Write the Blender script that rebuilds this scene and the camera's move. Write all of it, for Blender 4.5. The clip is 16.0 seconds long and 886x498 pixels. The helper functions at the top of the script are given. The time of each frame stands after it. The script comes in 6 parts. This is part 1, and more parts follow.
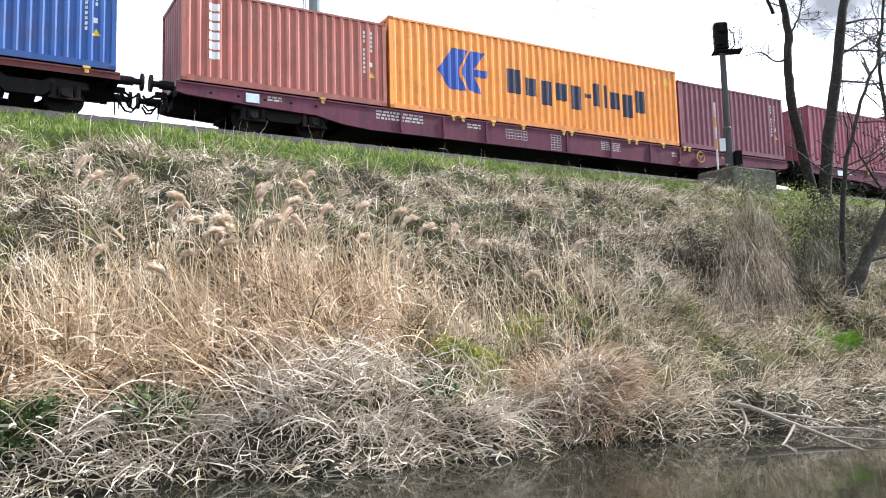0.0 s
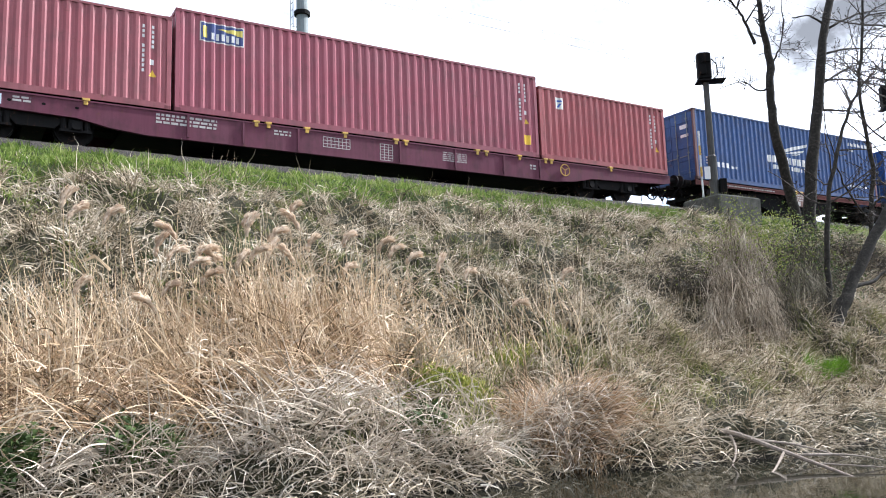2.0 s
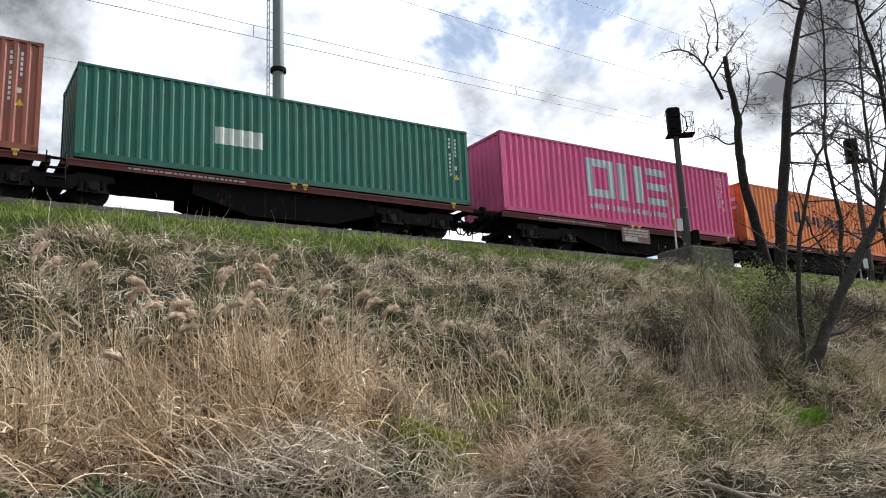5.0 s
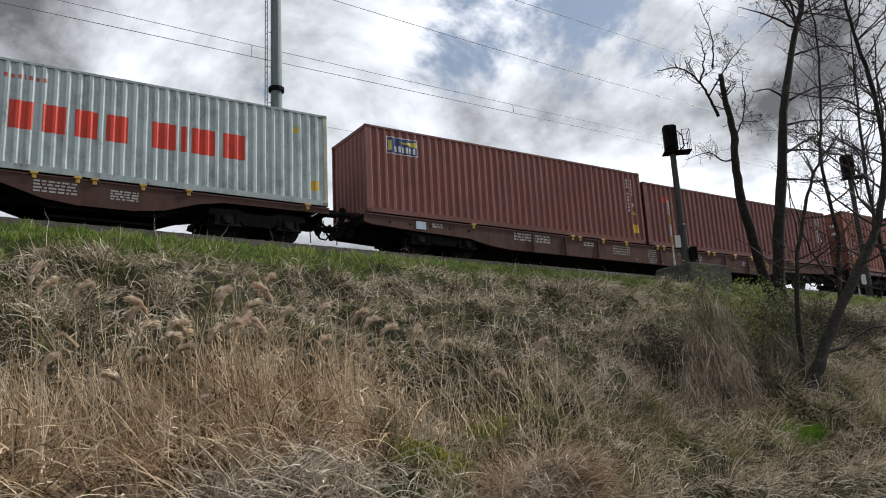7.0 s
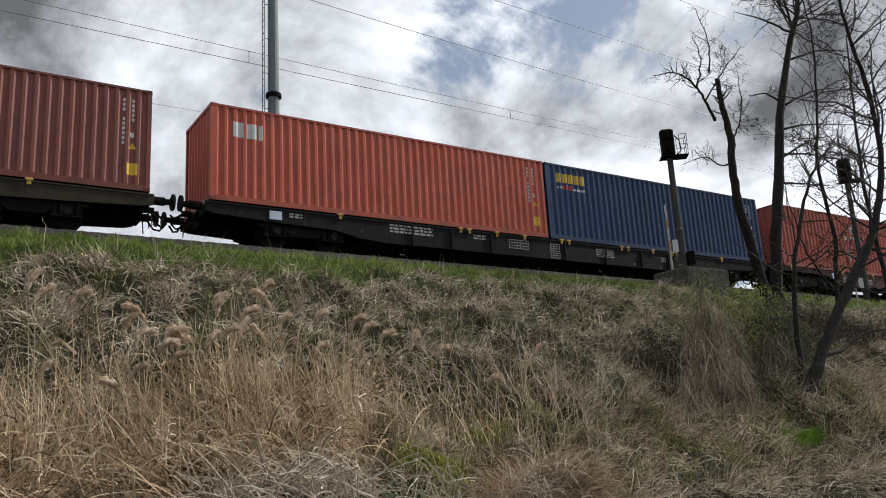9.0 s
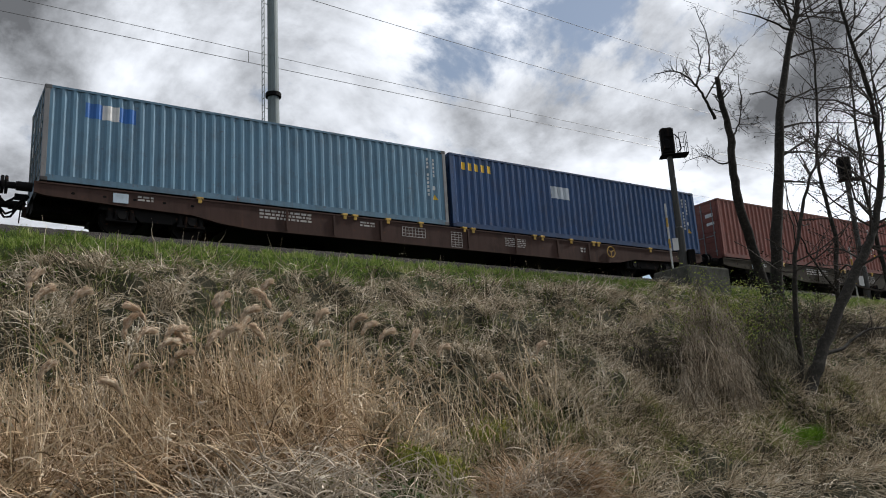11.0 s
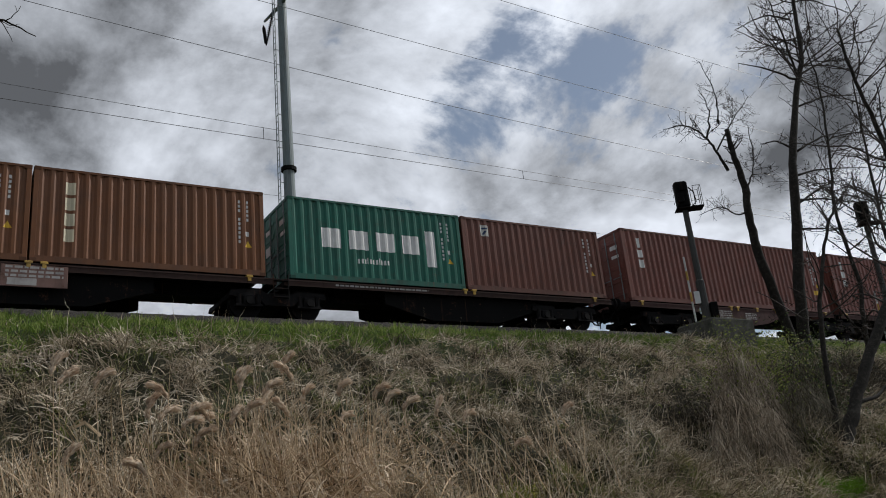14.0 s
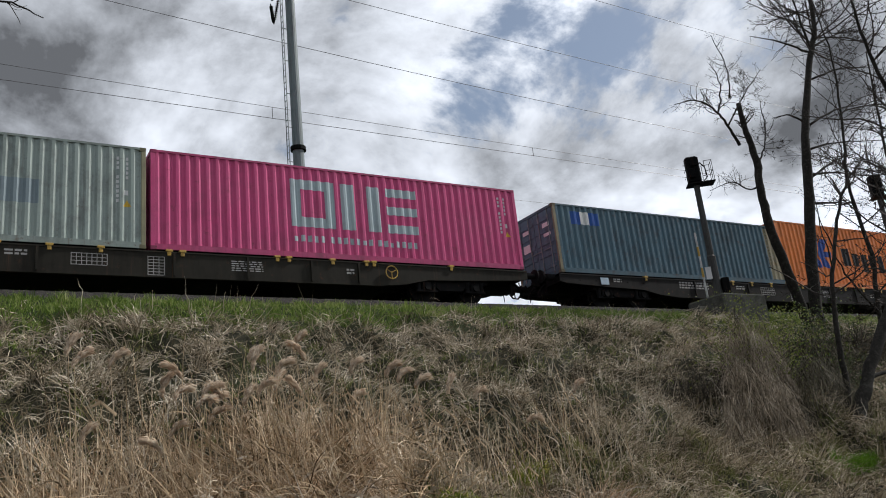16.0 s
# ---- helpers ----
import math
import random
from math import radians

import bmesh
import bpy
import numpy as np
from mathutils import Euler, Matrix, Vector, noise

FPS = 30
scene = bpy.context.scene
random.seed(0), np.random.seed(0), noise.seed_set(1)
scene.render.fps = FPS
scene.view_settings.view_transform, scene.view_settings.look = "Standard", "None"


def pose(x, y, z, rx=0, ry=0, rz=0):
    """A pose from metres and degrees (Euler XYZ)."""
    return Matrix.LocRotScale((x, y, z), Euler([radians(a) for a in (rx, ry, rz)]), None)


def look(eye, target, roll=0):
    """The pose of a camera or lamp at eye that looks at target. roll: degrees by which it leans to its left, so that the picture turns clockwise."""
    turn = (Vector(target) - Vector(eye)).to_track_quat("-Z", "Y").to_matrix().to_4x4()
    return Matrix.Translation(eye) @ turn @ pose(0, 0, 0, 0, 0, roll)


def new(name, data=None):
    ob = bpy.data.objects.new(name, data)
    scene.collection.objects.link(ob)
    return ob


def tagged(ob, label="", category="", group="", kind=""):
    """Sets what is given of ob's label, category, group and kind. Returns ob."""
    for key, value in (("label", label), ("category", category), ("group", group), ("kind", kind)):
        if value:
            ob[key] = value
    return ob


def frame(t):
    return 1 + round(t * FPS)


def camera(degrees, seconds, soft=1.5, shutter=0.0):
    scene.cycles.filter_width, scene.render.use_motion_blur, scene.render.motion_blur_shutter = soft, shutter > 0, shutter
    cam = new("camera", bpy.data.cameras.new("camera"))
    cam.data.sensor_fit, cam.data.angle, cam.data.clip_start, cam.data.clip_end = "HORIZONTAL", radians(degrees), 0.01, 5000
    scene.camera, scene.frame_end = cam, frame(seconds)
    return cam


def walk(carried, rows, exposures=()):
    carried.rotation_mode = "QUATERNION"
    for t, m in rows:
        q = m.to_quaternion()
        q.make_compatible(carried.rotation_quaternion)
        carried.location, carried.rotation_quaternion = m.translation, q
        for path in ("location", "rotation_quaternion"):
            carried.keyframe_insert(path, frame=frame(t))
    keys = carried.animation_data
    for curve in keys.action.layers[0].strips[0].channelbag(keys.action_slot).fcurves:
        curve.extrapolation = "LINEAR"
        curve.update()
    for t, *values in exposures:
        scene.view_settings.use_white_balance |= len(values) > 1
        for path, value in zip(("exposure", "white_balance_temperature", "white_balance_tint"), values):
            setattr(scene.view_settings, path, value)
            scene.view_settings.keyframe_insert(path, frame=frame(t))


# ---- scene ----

# ---------- camera ----------
EYE = (0.0, 0.0, 1.7)
cam = camera(56.86, 16.0, soft=1.0)
PATH = [  # seconds, yaw, pitch, roll
    (0.0, -30.4, 6.19, 1.46), (0.5, -31.27, 6.12, 1.27), (1.0, -31.53, 6.2, 1.21), (1.5, -31.4, 6.88, 1.46),
    (2.0, -31.21, 8.17, 1.88), (2.5, -31.51, 8.86, 2.07), (3.0, -32.02, 9.66, 2.2), (3.5, -32.56, 10.48, 2.3),
    (4.0, -32.84, 11.23, 2.43), (6.5, -32.65, 12.46, 2.84), (7.0, -32.84, 13.08, 2.92), (7.5, -32.96, 13.39, 3.01),
    (8.0, -32.96, 13.44, 3.1), (8.5, -32.95, 13.44, 3.14), (9.0, -32.94, 13.45, 3.18), (11.5, -32.91, 13.37, 3.37),
    (12.0, -32.94, 13.54, 3.47), (12.5, -32.97, 13.52, 3.46), (13.0, -32.8, 14.57, 4.12), (13.5, -31.81, 16.67, 4.93),
    (14.0, -30.9, 18.06, 5.6), (14.5, -30.44, 17.96, 5.8), (15.0, -30.19, 17.5, 5.85), (15.5, -30.07, 17.1, 5.92),
    (16.0, -30.04, 16.61, 5.91)]
EXPOSURES = [(0.0, 1.36, 5950, 12), (1.0, 1.3, 5950, 12), (2.0, 1.2, 5950, 12), (3.5, 0.78, 6200, 11), (4.2, 0.5, 6300, 10), (6.3, 0.12, 6450, 10), (7.2, -0.26, 6450, 10),
             (9.0, -0.3, 6450, 10), (12.5, -0.29, 6450, 10), (13.3, -0.45, 6400, 10), (14.0, -0.74, 6300, 10), (15.0, -0.55, 6300, 10), (16.0, -0.42, 6300, 10)]
walk(cam, [(t, pose(*EYE, 90 + p, r, y)) for t, y, p, r in PATH], EXPOSURES)

# ---------- light ----------
SUN_AZ, SUN_EL = 99.0, 43.0      # degrees; azimuth from +y towards +x


def sun_way():
    a, e = radians(SUN_AZ), radians(SUN_EL)
    return Vector((math.sin(a) * math.cos(e), math.cos(a) * math.cos(e), math.sin(e)))


class Nodes:
    """A short hand for node trees."""

    def __init__(self, tree):
        self.tree = tree
        tree.nodes.clear()

    def add(self, kind, **inputs):
        n = self.tree.nodes.new(kind)
        for k, v in inputs.items():
            self.put(n, k.replace("_", " "), v)
        return n

    def put(self, n, key, v):
        sock = n.inputs[int(key)] if key.isdigit() else n.inputs[key]
        if isinstance(v, bpy.types.NodeSocket):
            self.tree.links.new(v, sock)
        else:
            sock.default_value = v

    def math(self, op, a, b=0.0, clamp=False):
        n = self.tree.nodes.new("ShaderNodeMath")
        n.operation, n.use_clamp = op, clamp
        self.put(n, "0", a), self.put(n, "1", b)
        return n.outputs[0]

    def mix(self, fac, a, b, blend="MIX"):
        n = self.tree.nodes.new("ShaderNodeMixRGB")
        n.blend_type = blend
        self.put(n, "0", fac), self.put(n, "1", a), self.put(n, "2", b)
        return n.outputs[0]

    def ramp(self, fac, stops, ease="LINEAR"):
        n = self.tree.nodes.new("ShaderNodeValToRGB")
        n.color_ramp.interpolation = ease
        els = n.color_ramp.elements
        while len(els) < len(stops):
            els.new(0.5)
        for e, (p, c) in zip(els, stops):
            e.position, e.color = p, (c, c, c, 1) if isinstance(c, (int, float)) else (*c, 1)
        self.put(n, "0", fac)
        return n.outputs[0]

    def noise(self, vec, scale, detail=4.0, rough=0.55, distort=0.0):
        n = self.tree.nodes.new("ShaderNodeTexNoise")
        if vec is not None:
            self.put(n, "Vector", vec)
        self.put(n, "Scale", scale), self.put(n, "Detail", detail), self.put(n, "Roughness", rough), self.put(n, "Distortion", distort)
        return n.outputs[0]

    def mapped(self, vec, scale=(1, 1, 1), loc=(0, 0, 0), rot=(0, 0, 0)):
        n = self.tree.nodes.new("ShaderNodeMapping")
        self.put(n, "Vector", vec), self.put(n, "Scale", scale), self.put(n, "Location", loc), self.put(n, "Rotation", rot)
        return n.outputs[0]


def make_world():
    world = bpy.data.worlds.new("sky")
    scene.world = world
    world.use_nodes = True
    k = Nodes(world.node_tree)
    sky = k.add("ShaderNodeTexSky")
    sky.sky_type, sky.sun_disc, sky.sun_elevation, sky.sun_rotation = "NISHITA", False, radians(SUN_EL), radians(SUN_AZ)
    sky.air_density, sky.dust_density = 1.0, 1.5
    blue = k.mix(1.0, sky.outputs[0], (0.12, 0.12, 0.12, 1), "MULTIPLY")
    blue = k.mix(0.3, blue, (0.55, 0.63, 0.72, 1))
    way = k.add("ShaderNodeTexCoord").outputs["Generated"]
    # clouds lie on a flat layer: direction divided by height
    sep = k.add("ShaderNodeSeparateXYZ", Vector=way)
    up = k.math("MAXIMUM", k.math("ADD", sep.outputs[2], 0.55), 0.3)
    flat = k.add("ShaderNodeCombineXYZ", X=k.math("DIVIDE", sep.outputs[0], up), Y=k.math("DIVIDE", sep.outputs[1], up), Z=0.0).outputs[0]
    here = k.noise(k.mapped(flat, (1, 1, 1), (3.1, 1.7, 0)), 2.9, 12, 0.6, 0.2)
    sunward = k.noise(k.mapped(flat, (1, 1, 1), (3.18, 1.7, 0)), 2.9, 12, 0.6, 0.2)
    wide = k.noise(k.mapped(flat, (1, 1, 1), (8.4, -3.3, 0)), 1.4, 3, 0.5)
    thick = k.math("ADD", here, k.math("MULTIPLY", k.math("SUBTRACT", wide, 0.5), 0.5))
    cover = k.ramp(thick, [(0.385, 0.0), (0.46, 1.0)], "EASE")
    body = k.ramp(thick, [(0.41, 1.0), (0.49, 0.86), (0.57, 0.52), (0.70, 0.38)], "EASE")
    lit = k.math("ADD", body, k.math("MULTIPLY", k.math("SUBTRACT", here, sunward), 4.0))
    # low clouds stand in bright haze, and all of them shine more towards the sun
    low = k.ramp(sep.outputs[2], [(0.08, 0.40), (0.46, 0.0)], "EASE")
    facing = k.add("ShaderNodeVectorMath")
    facing.operation = "DOT_PRODUCT"
    k.put(facing, "0", way), k.put(facing, "1", tuple(sun_way()))
    glow = k.math("ADD", 0.84, k.math("MULTIPLY", facing.outputs["Value"], 0.42))
    lum = k.math("MAXIMUM", k.math("MULTIPLY", k.math("ADD", lit, low), glow), 0.2)
    cloud = k.mix(1.0, k.add("ShaderNodeCombineColor", Red=lum, Green=lum, Blue=lum).outputs[0], (0.95, 0.99, 1.06, 1), "MULTIPLY")
    col = k.mix(cover, blue, cloud)
    bg = k.add("ShaderNodeBackground", Color=col, Strength=1.0)
    out = k.add("ShaderNodeOutputWorld")
    k.put(out, "Surface", bg.outputs[0])


make_world()
lamp = bpy.data.lights.new("sun", "SUN")
lamp.energy, lamp.angle, lamp.color = 4.8, radians(3), (1.0, 0.96, 0.91)
sun = new("sun", lamp)
sun.matrix_world = look((0, 0, 60), Vector((0, 0, 60)) - sun_way())

# ---------- materials ----------


def material(name):
    m = bpy.data.materials.new(name)
    m.use_nodes = True
    k = Nodes(m.node_tree)
    b = k.add("ShaderNodeBsdfPrincipled")
    out = k.add("ShaderNodeOutputMaterial")
    k.put(out, "Surface", b.outputs[0])
    return m, k, b


def bump(k, b, height, strength, distance):
    n = k.add("ShaderNodeBump", Height=height, Strength=strength, Distance=distance)
    k.put(b, "Normal", n.outputs[0])


def paint(name, color, rough=0.5, dirt=0.35, rust=0.12):
    """Old sprayed paint on steel: faded patches, streaks that run down, rust specks."""
    m, k, b = material(name)
    co = k.add("ShaderNodeTexCoord").outputs["Object"]
    rnd = k.add("ShaderNodeObjectInfo").outputs["Random"]
    shift = k.add("ShaderNodeCombineXYZ", X=k.math("MULTIPLY", rnd, 37.0), Y=0.0, Z=k.math("MULTIPLY", rnd, 11.0)).outputs[0]
    at = k.add("ShaderNodeVectorMath")
    k.put(at, "0", co), k.put(at, "1", shift)
    at = at.outputs[0]
    fade = k.noise(at, 0.7, 5)
    streak = k.noise(k.mapped(at, (5.0, 5.0, 0.35)), 1.6, 6, 0.6)
    fine = k.noise(at, 26, 4)
    chalk = 0.05 * min(1, max(color) / 0.25)
    pale = tuple(min(1, c * 0.85 + chalk) for c in color)
    dark = tuple(c * 0.62 for c in color)
    col = k.mix(k.ramp(fade, [(0.35, 0.0), (0.7, 0.55)]), (*color, 1), (*pale, 1))
    col = k.mix(k.math("MULTIPLY", k.ramp(streak, [(0.45, 0.0), (0.72, 1.0)]), dirt), col, (*dark, 1))
    grime = k.noise(k.mapped(at, (1.0, 1.0, 0.6)), 1.7, 9, 0.7)
    col = k.mix(k.math("MULTIPLY", k.ramp(grime, [(0.48, 0.0), (0.68, 1.0)]), dirt), col, (chalk + 0.004, chalk * 0.82 + 0.003, chalk * 0.7 + 0.003, 1))
    runs = k.math("MULTIPLY", k.ramp(k.noise(k.mapped(at, (9.0, 9.0, 0.22)), 1.3, 5, 0.6), [(0.6, 0.0), (0.72, 1.0)]), k.ramp(k.noise(at, 0.8, 3), [(0.45, 0.0), (0.62, 1.0)]))
    col = k.mix(k.math("MULTIPLY", runs, rust * 3, True), col, (0.13, 0.06, 0.032, 1))
    spots = k.math("MULTIPLY", k.ramp(k.noise(at, 3.4, 8, 0.7), [(0.58, 0.0), (0.67, 1.0)]), k.ramp(fine, [(0.4, 0.0), (0.6, 1.0)]))
    col = k.mix(k.math("MULTIPLY", spots, rust * 4, True), col, (0.10, 0.045, 0.025, 1))
    k.put(b, "Base Color", col)
    k.put(b, "Roughness", k.math("ADD", rough, k.math("MULTIPLY", k.math("SUBTRACT", fade, 0.5), 0.3)))
    k.put(b, "Specular IOR Level", 0.3 if rough < 0.6 else 0.12)
    bump(k, b, fine, 0.12, 0.003)
    return m


def rough_stuff(name, stops, scale, rough=0.9, relief=0.4, depth=0.02):
    """Earth, ballast, concrete, bark: noise of two sizes through a colour ramp."""
    m, k, b = material(name)
    co = k.add("ShaderNodeTexCoord").outputs["Object"]
    n1, n2 = k.noise(co, scale, 8, 0.65), k.noise(co, scale * 7, 6, 0.6)
    v = k.math("ADD", k.math("MULTIPLY", n1, 0.6), k.math("MULTIPLY", n2, 0.4))
    k.put(b, "Base Color", k.ramp(v, stops))
    k.put(b, "Roughness", rough)
    k.put(b, "Specular IOR Level", 0.25)
    bump(k, b, v, relief, depth)
    return m


def blades(name, stops, rough=0.65, through_light=0.12):
    """Grass and stalks: every blade its own tone."""
    m, k, b = material(name)
    isl = k.add("ShaderNodeNewGeometry").outputs["Random Per Island"]
    co = k.add("ShaderNodeTexCoord").outputs["Object"]
    v = k.math("ADD", k.math("MULTIPLY", isl, 0.6), k.math("MULTIPLY", k.ramp(k.noise(co, 1.4, 5, 0.6), [(0.32, 0.0), (0.68, 1.0)]), 0.4))
    col = k.ramp(v, stops)
    k.put(b, "Base Color", col), k.put(b, "Roughness", rough), k.put(b, "Specular IOR Level", 0.14)
    if through_light:
        t = k.add("ShaderNodeBsdfTranslucent", Color=col)
        mixer = k.add("ShaderNodeMixShader", Fac=through_light)
        k.put(mixer, "1", b.outputs[0]), k.put(mixer, "2", t.outputs[0])
        out = [n for n in k.tree.nodes if n.type == "OUTPUT_MATERIAL"][0]
        k.put(out, "Surface", mixer.outputs[0])
    return m


PAINT = {}


def coat(color, rough=0.5, dirt=0.35, rust=0.12):
    key = (color, rough, dirt, rust)
    if key not in PAINT:
        PAINT[key] = paint("paint", color, rough, dirt, rust)
    return PAINT[key]


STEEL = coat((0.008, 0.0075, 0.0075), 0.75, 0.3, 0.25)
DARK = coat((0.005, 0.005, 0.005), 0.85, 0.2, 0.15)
YELLOW = coat((0.55, 0.34, 0.06), 0.5, 0.5, 0.2)
WHITE = coat((0.72, 0.72, 0.70), 0.55, 0.35, 0.05)
GALV = coat((0.22, 0.25, 0.25), 0.6, 0.35, 0.08)
RAIL = coat((0.07, 0.045, 0.035), 0.5, 0.3, 0.3)

# ---------- mesh making ----------


class Mesh:
    """Vertices and faces that grow piece by piece."""

    def __init__(self):
        self.v, self.f = [], []

    def face_set(self, verts, faces):
        n = len(self.v)
        self.v += [tuple(p) for p in verts]
        self.f += [tuple(i + n for i in f) for f in faces]
        return self

    def box(self, x0, x1, y0, y1, z0, z1, c=0.0):
        """A box; c cuts its upright edges and rims."""
        if c <= 0:
            v = [(x, y, z) for z in (z0, z1) for y in (y0, y1) for x in (x0, x1)]
            return self.face_set(v, [(0, 2, 3, 1), (4, 5, 7, 6), (0, 1, 5, 4), (2, 6, 7, 3), (0, 4, 6, 2), (1, 3, 7, 5)])

        def ring(i, z):
            a0, a1, b0, b1 = x0 + i, x1 - i, y0 + i, y1 - i
            return [(a0 + c, b0, z), (a1 - c, b0, z), (a1, b0 + c, z), (a1, b1 - c, z), (a1 - c, b1, z), (a0 + c, b1, z), (a0, b1 - c, z), (a0, b0 + c, z)]
        rings = [ring(c, z0), ring(0, z0 + c), ring(0, z1 - c), ring(c, z1)]
        f = [tuple(range(7, -1, -1)), tuple(range(24, 32))]
        for r in range(3):
            f += [(r * 8 + i, r * 8 + (i + 1) % 8, r * 8 + 8 + (i + 1) % 8, r * 8 + 8 + i) for i in range(8)]
        return self.face_set([p for r in rings for p in r], f)

    def prism(self, outline, y0, y1):
        """An outline in x and z, drawn out along y."""
        n = len(outline)
        v = [(x, y0, z) for x, z in outline] + [(x, y1, z) for x, z in outline]
        return self.face_set(v, [tuple(range(n)), tuple(range(2 * n - 1, n - 1, -1))] + [(i + n, (i + 1) % n + n, (i + 1) % n, i) for i in range(n)])

    def tube(self, points, radii, sides=8, caps=True):
        """A round bar along a line of points."""
        pts = [Vector(p) for p in points]
        radii = [radii] * len(pts) if isinstance(radii, (int, float)) else radii
        v, f = [], []
        d0 = (pts[1] - pts[0]).normalized()
        a = d0.orthogonal().normalized()
        for i, p in enumerate(pts):
            d = (pts[min(i + 1, len(pts) - 1)] - pts[max(i - 1, 0)]).normalized()
            a = (a - d * a.dot(d)).normalized()
            b = d.cross(a)
            for s in range(sides):
                w = 2 * math.pi * s / sides
                v.append(p + (a * math.cos(w) + b * math.sin(w)) * radii[i])
        for i in range(len(pts) - 1):
            f += [(i * sides + s, i * sides + (s + 1) % sides, (i + 1) * sides + (s + 1) % sides, (i + 1) * sides + s) for s in range(sides)]
        if caps:
            f += [tuple(range(sides - 1, -1, -1)), tuple(range((len(pts) - 1) * sides, len(pts) * sides))]
        return self.face_set(v, f)

    def wheel(self, x, y0, y1, z, r, sides=20):
        return self.tube([(x, y0, z), (x, y1, z)], r, sides)

    def done(self, name="mesh", smooth=False):
        m = bpy.data.meshes.new(name)
        m.from_pydata(self.v, [], self.f)
        if smooth:
            m.polygons.foreach_set("use_smooth", [True] * len(m.polygons))
        m.update()
        return m


def part(name, mesh, mat, parent=None, label=""):
    data = mesh.done(name) if isinstance(mesh, Mesh) else mesh
    if not data.materials:
        data.materials.append(mat)
    ob = new(name, data)
    ob.parent = parent
    return tagged(ob, label)


# ---------- the ground ----------
TRACK_Y, RAIL_Z = 22.69, 7.48     # track centre and rail top
CREST_Y, CREST_Z = 19.35, 6.66
WATER_Z = 0.0


def shore(x):
    return 10.6 - 0.095 * min(max(x, -4), 18) + 0.25 * math.sin(x * 0.9) + 0.18 * math.sin(x * 2.3 + 1)


def ground_z(x, y):
    """Height of the land: own bank, stream bed, foot of the bank, slope, crest, railway bed."""
    s = shore(x)
    near = 2.2
    if y < near:
        return 0.12 if y < near - 0.6 else 0.12 - 0.7 * (y - near + 0.6) / 0.6
    if y < s:
        return -0.58 + 0.55 * max(0, (y - s + 1.2) / 1.2)
    rough_z = 0.36 * noise.noise((x * 0.5, y * 0.5, 0)) + 0.34 * noise.noise((x * 1.1, y * 1.1, 5)) + 0.42 * noise.noise((x * 2.0, y * 2.0, 9)) + 0.24 * noise.noise((x * 3.6, y * 3.6, 2))
    toe = s + 2.3
    if y < s + 0.35:
        z = -0.03 + 0.5 * ((y - s) / 0.35)
    elif y < toe:
        z = 0.47 + 0.95 * ((y - s - 0.35) / 1.95)
    elif y < CREST_Y:
        u = (y - toe) / (CREST_Y - toe)
        z = 1.42 + (CREST_Z - 1.42) * (u + 0.05 * math.sin(u * math.pi))
    else:
        return CREST_Z
    w = min(1, (y - s) / 1.2) * min(1, max(0.06, (CREST_Y - y) / 1.6))
    return z + 0.84 * rough_z * w


def spread(lo, hi, step, far, grow=1.5):
    """Even steps from lo to hi, then growing ones out to far."""
    mid = list(np.arange(lo, hi + step / 2, step))
    out, d, a, b = [], step, lo, hi
    left, right = [], []
    while d < far:
        d *= grow
        a, b = a - d, b + d
        left.insert(0, a), right.append(b)
    return left + mid + right


def make_ground(mat):
    xs = spread(-8, 62, 0.22, 1800, 1.6)
    ys = [y for y in spread(8.4, 20.0, 0.18, 1800, 1.6)]
    v = [(x, y, ground_z(x, y)) for y in ys for x in xs]
    n = len(xs)
    f = [(j * n + i, j * n + i + 1, (j + 1) * n + i + 1, (j + 1) * n + i) for j in range(len(ys) - 1) for i in range(n - 1)]
    m = Mesh().face_set(v, f).done("ground", True)
    m.materials.append(mat)
    return tagged(new("ground", m), "sloping railway embankment with dry matted grass above a stream bank", "ground", kind="structure")


def earth():
    m, k, b = material("earth")
    co = k.add("ShaderNodeTexCoord").outputs["Object"]
    n1, n2, n3 = k.noise(co, 0.9, 6, 0.6), k.noise(co, 6, 6, 0.65), k.noise(co, 30, 4, 0.6)
    base = k.ramp(n2, [(0.3, (0.009, 0.009, 0.005)), (0.55, (0.028, 0.026, 0.013)), (0.75, (0.065, 0.058, 0.03))])
    green = k.ramp(n3, [(0.3, (0.012, 0.018, 0.005)), (0.7, (0.04, 0.06, 0.014))])
    sep = k.add("ShaderNodeSeparateXYZ", Vector=co)
    top = k.ramp(k.math("ADD", k.math("MULTIPLY", sep.outputs[2], 0.1), k.math("MULTIPLY", n1, 0.12)), [(0.6, 0.0), (0.66, 1.0)])
    patch = k.math("MAXIMUM", k.ramp(n1, [(0.54, 0.0), (0.66, 0.6)]), top)
    wet = k.ramp(sep.outputs[2], [(0.02, 1.0), (0.22, 0.0)])
    col = k.mix(patch, base, green)
    col = k.mix(wet, col, (0.022, 0.019, 0.015, 1))
    k.put(b, "Base Color", col), k.put(b, "Roughness", 0.95), k.put(b, "Specular IOR Level", 0.2)
    bump(k, b, k.math("ADD", n2, n3), 0.7, 0.05)
    return m


make_ground(earth())


